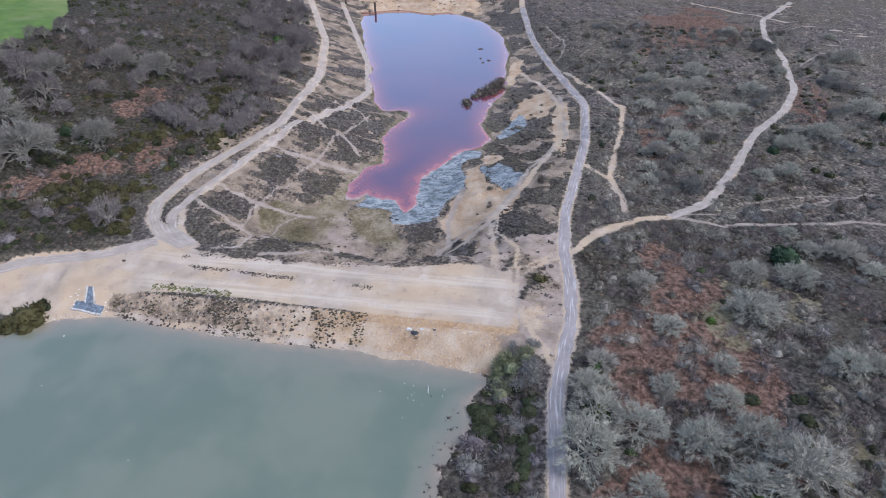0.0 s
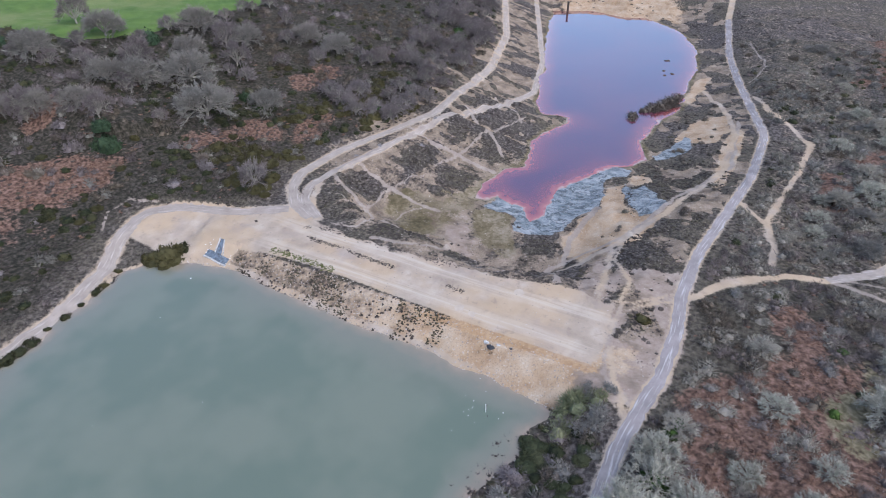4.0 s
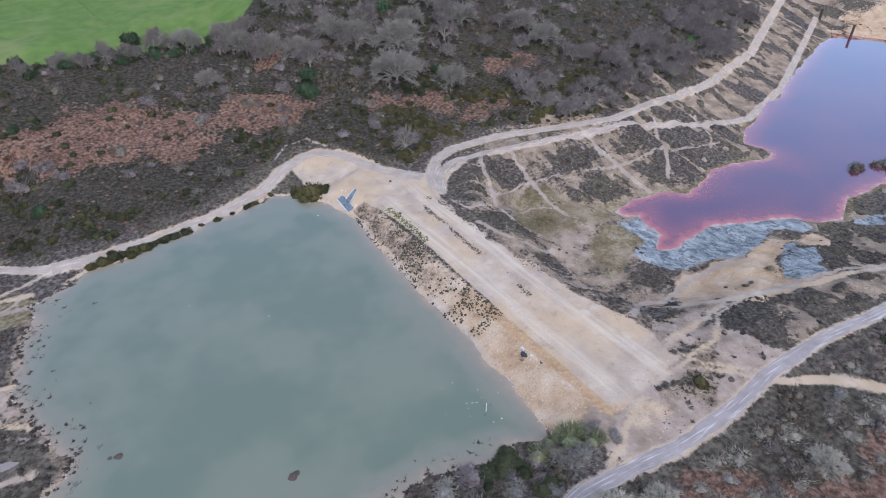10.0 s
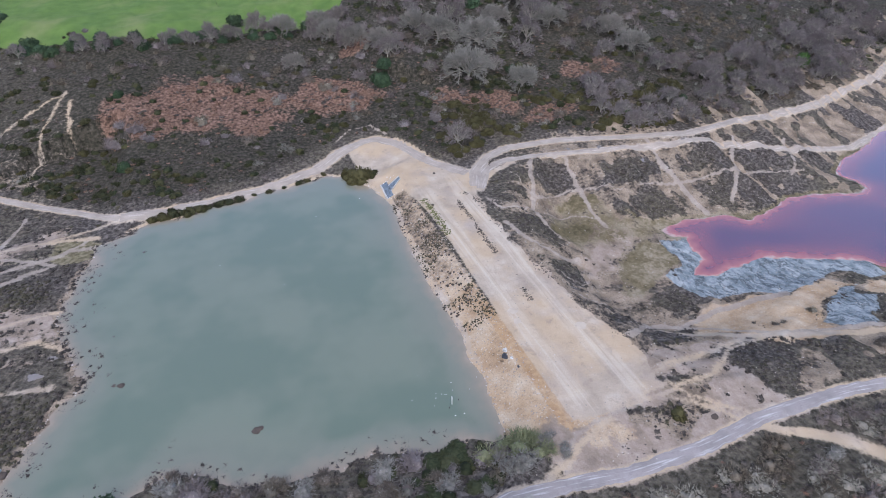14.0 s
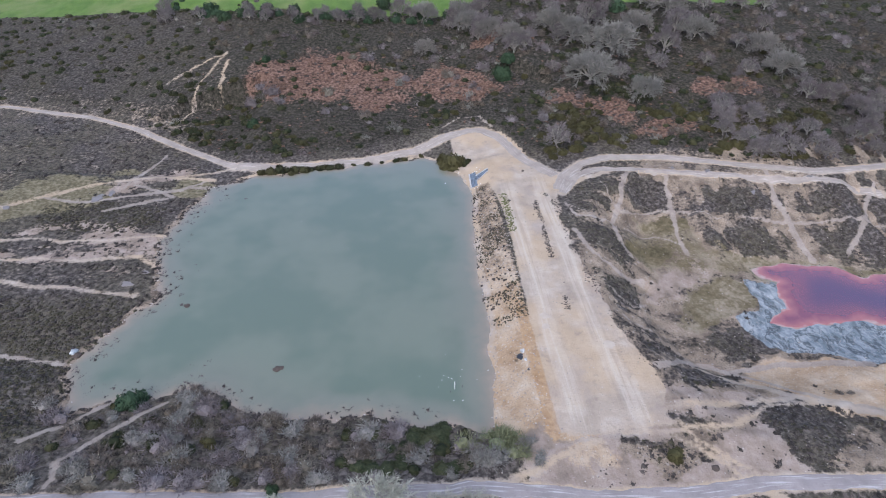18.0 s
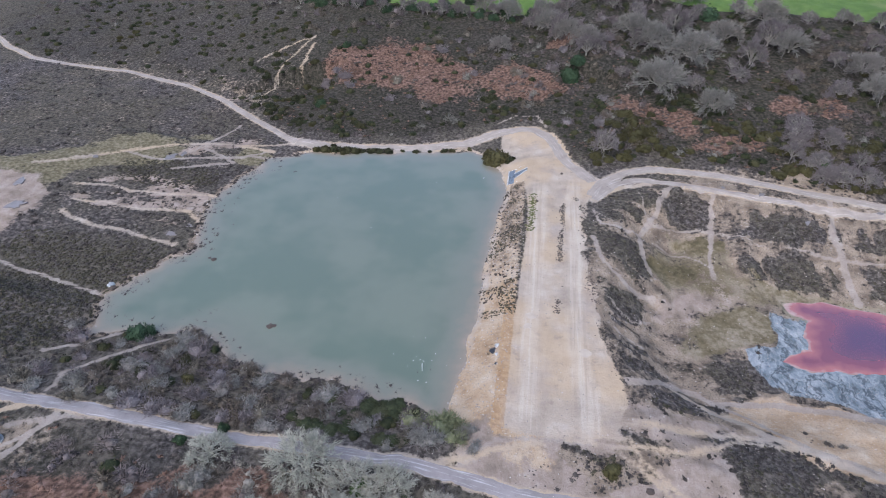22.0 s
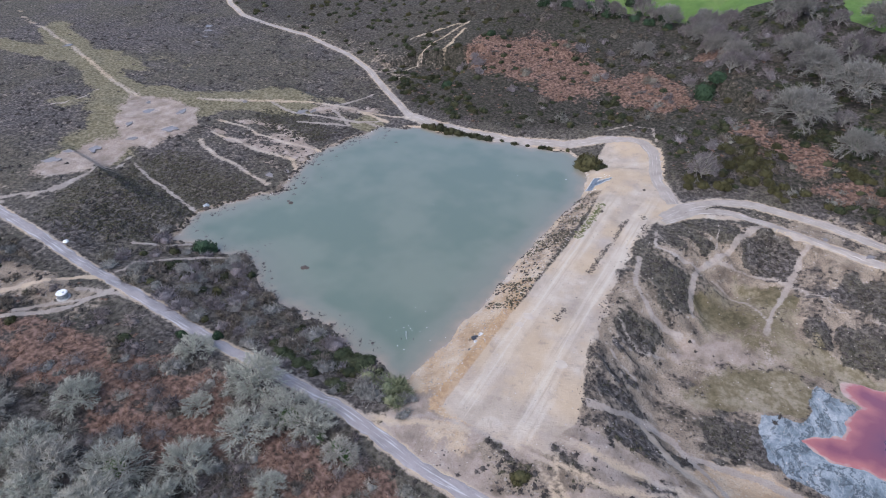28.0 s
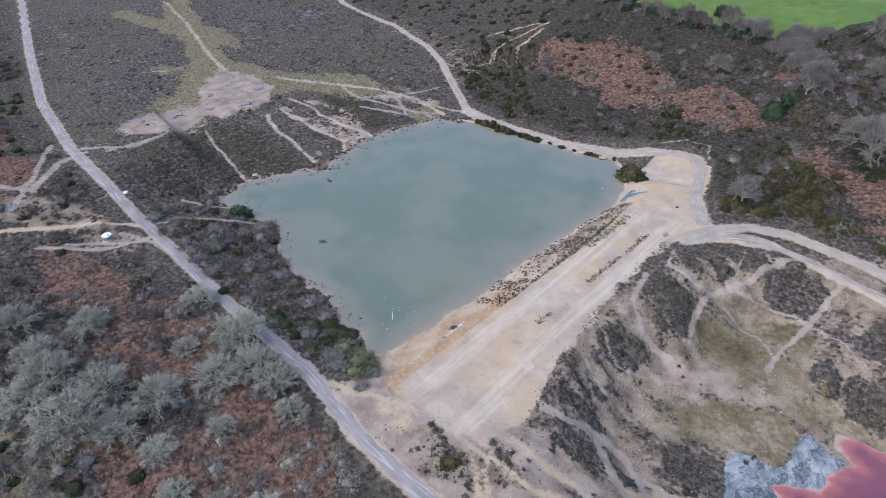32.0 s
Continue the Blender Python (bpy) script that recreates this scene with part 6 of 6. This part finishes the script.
part("cabin", box_bm(2.2, 1.55, 0.6, (-0.1, 0, 1.25), 0.2), CAR_BLUE, car)
for wx in (-1.3, 1.3):
    for wy in (-0.8, 0.8):
        bm = drum_bm(0.32, 0.32, 0.22, (0, 0, -0.11), 16)
        bmesh.ops.rotate(bm, cent=(0, 0, 0), matrix=Matrix.Rotation(radians(90), 3, "X"), verts=bm.verts)
        bmesh.ops.translate(bm, vec=(wx, wy, 0.32), verts=bm.verts)
        part("wheel", bm, RUBBER, car)
fence = thing("field_fence", -42, 278, "thin wire fence across the green field", "fence", turn=0.1)
for k in range(16):
    yy = -30 + k * 4
    lx, ly = -42 - 0.0998 * yy, 278 + 0.995 * yy
    part("post", drum_bm(0.08, 0.07, 1.3, (0, yy, height(lx, ly) - height(-42, 278) - 0.2), 6, 0), TIMBER, fence)


# ---- gravel tracks, laid on the ground ----
def track_material(name, tint, worn):
    m, t, bsdf = material(name)
    p = where(t)
    across = node(t, "Attribute", attribute_name="across").outputs["Fac"]
    run = node(t, "Attribute", attribute_name="along").outputs["Fac"]
    place = node(t, "CombineXYZ", [("X", maths(t, "MULTIPLY", across, 2.2)), ("Y", maths(t, "MULTIPLY", run, 0.12))]).outputs[0]
    streak = noise_of(t, place, 1.0, 4)
    mid, small, grit = noise_of(t, p, 4), noise_of(t, p, 0.9), noise_of(t, p, 0.3, 6, 0.7)
    col = ramp(t, mid, (0.3, tuple(c * 0.8 for c in tint)), (0.7, tuple(c * 1.12 for c in tint)))
    col = mix(t, maths(t, "MULTIPLY", step(t, streak, 0.52, 0.68), 0.8), col, worn)
    col = mix(t, maths(t, "MULTIPLY", step(t, grit, 0.52, 0.7), 0.35), col, tuple(c * 0.55 for c in tint))
    col = mix(t, maths(t, "MULTIPLY", step(t, small, 0.56, 0.7), 0.4), col, tuple(c * 0.75 for c in tint))
    t.links.new(col, bsdf.inputs["Base Color"])
    bsdf.inputs["Roughness"].default_value = 0.85
    t.links.new(node(t, "Bump", [("Height", maths(t, "ADD", small, grit))], Strength=0.5, Distance=0.12).outputs[0], bsdf.inputs["Normal"])
    return m


def lay_track(name, line, half, mat, label, seed, lift=0.07):
    pts = np.array(line, float)
    seg = np.r_[0, np.cumsum(np.hypot(*np.diff(pts, axis=0).T))]
    # rounded bends
    s = np.arange(0, seg[-1], 0.8)
    x, y = np.interp(s, seg, pts[:, 0]), np.interp(s, seg, pts[:, 1])
    for _ in range(8):
        x[1:-1], y[1:-1] = (x[:-2] + x[1:-1] + x[2:]) / 3, (y[:-2] + y[1:-1] + y[2:]) / 3
    dx, dy = np.gradient(x), np.gradient(y)
    n = np.hypot(dx, dy)
    dx, dy = dx / n, dy / n
    cuts = np.linspace(-1, 1, 9)
    wob = np.stack([value_noise(s, s * 0 + seed, 2.3, 7) + value_noise(s, s * 0 + seed + 9, 0.9, 8) * 0.6, value_noise(s, s * 0 + seed + 30, 2.3, 9) + value_noise(s, s * 0 + seed + 50, 0.9, 10) * 0.6], 1) - 0.8
    width = half * (1 + 0.5 * np.where(cuts[None] < 0, wob[:, :1], wob[:, 1:]) * np.abs(cuts)[None])
    px, py = x[:, None] - dy[:, None] * cuts * width, y[:, None] + dx[:, None] * cuts * width
    z = heights(px.ravel(), py.ravel()).reshape(px.shape) + lift - 0.16 * np.abs(cuts) ** 6 - 0.03 * np.exp(-(((np.abs(cuts) - 0.45) / 0.18) ** 2))
    v = np.stack([px, py, z], 2).reshape(-1, 3)
    i = (np.arange(len(s) - 1)[:, None] * 9 + np.arange(8)).ravel()
    ob = mesh_object(name, [tuple(q) for q in v], [tuple(q) for q in np.stack([i, i + 9, i + 10, i + 1], 1)], mat)
    for key, value in (("across", np.tile(cuts * half, len(s))), ("along", np.repeat(s, 9))):
        ob.data.attributes.new(key, "FLOAT", "POINT").data.foreach_set("value", value)
    return tagged(ob, label, "track", kind="structure")


GREY_TRACK = track_material("grey_gravel_track", (0.25, 0.225, 0.22), (0.43, 0.415, 0.41))
TAN_TRACK = track_material("tan_gravel_track", (0.29, 0.25, 0.215), (0.42, 0.385, 0.35))
lay_track("main_track", [p for p in MAIN if -400 < p[0] < 400], 1.8, GREY_TRACK, "grey gravel track with pale worn streaks", 1)
lay_track("lake_track", WAYS[0][2], 2.4, TAN_TRACK, "tan gravel track along the lake", 2)
lay_track("heath_track", WAYS[1][2], 1.5, TAN_TRACK, "pale gravel track over the heath", 3)
lay_track("upper_track", WAYS[2][2], 2.0, TAN_TRACK, "tan gravel track below the trees", 4)
lay_track("ring_track", WAYS[3][2], 1.7, TAN_TRACK, "tan gravel track round the hollow", 5)
lay_track("loop_track", WAYS[5][2][3:], 1.9, TAN_TRACK, "tan gravel track looping over the heath", 6)
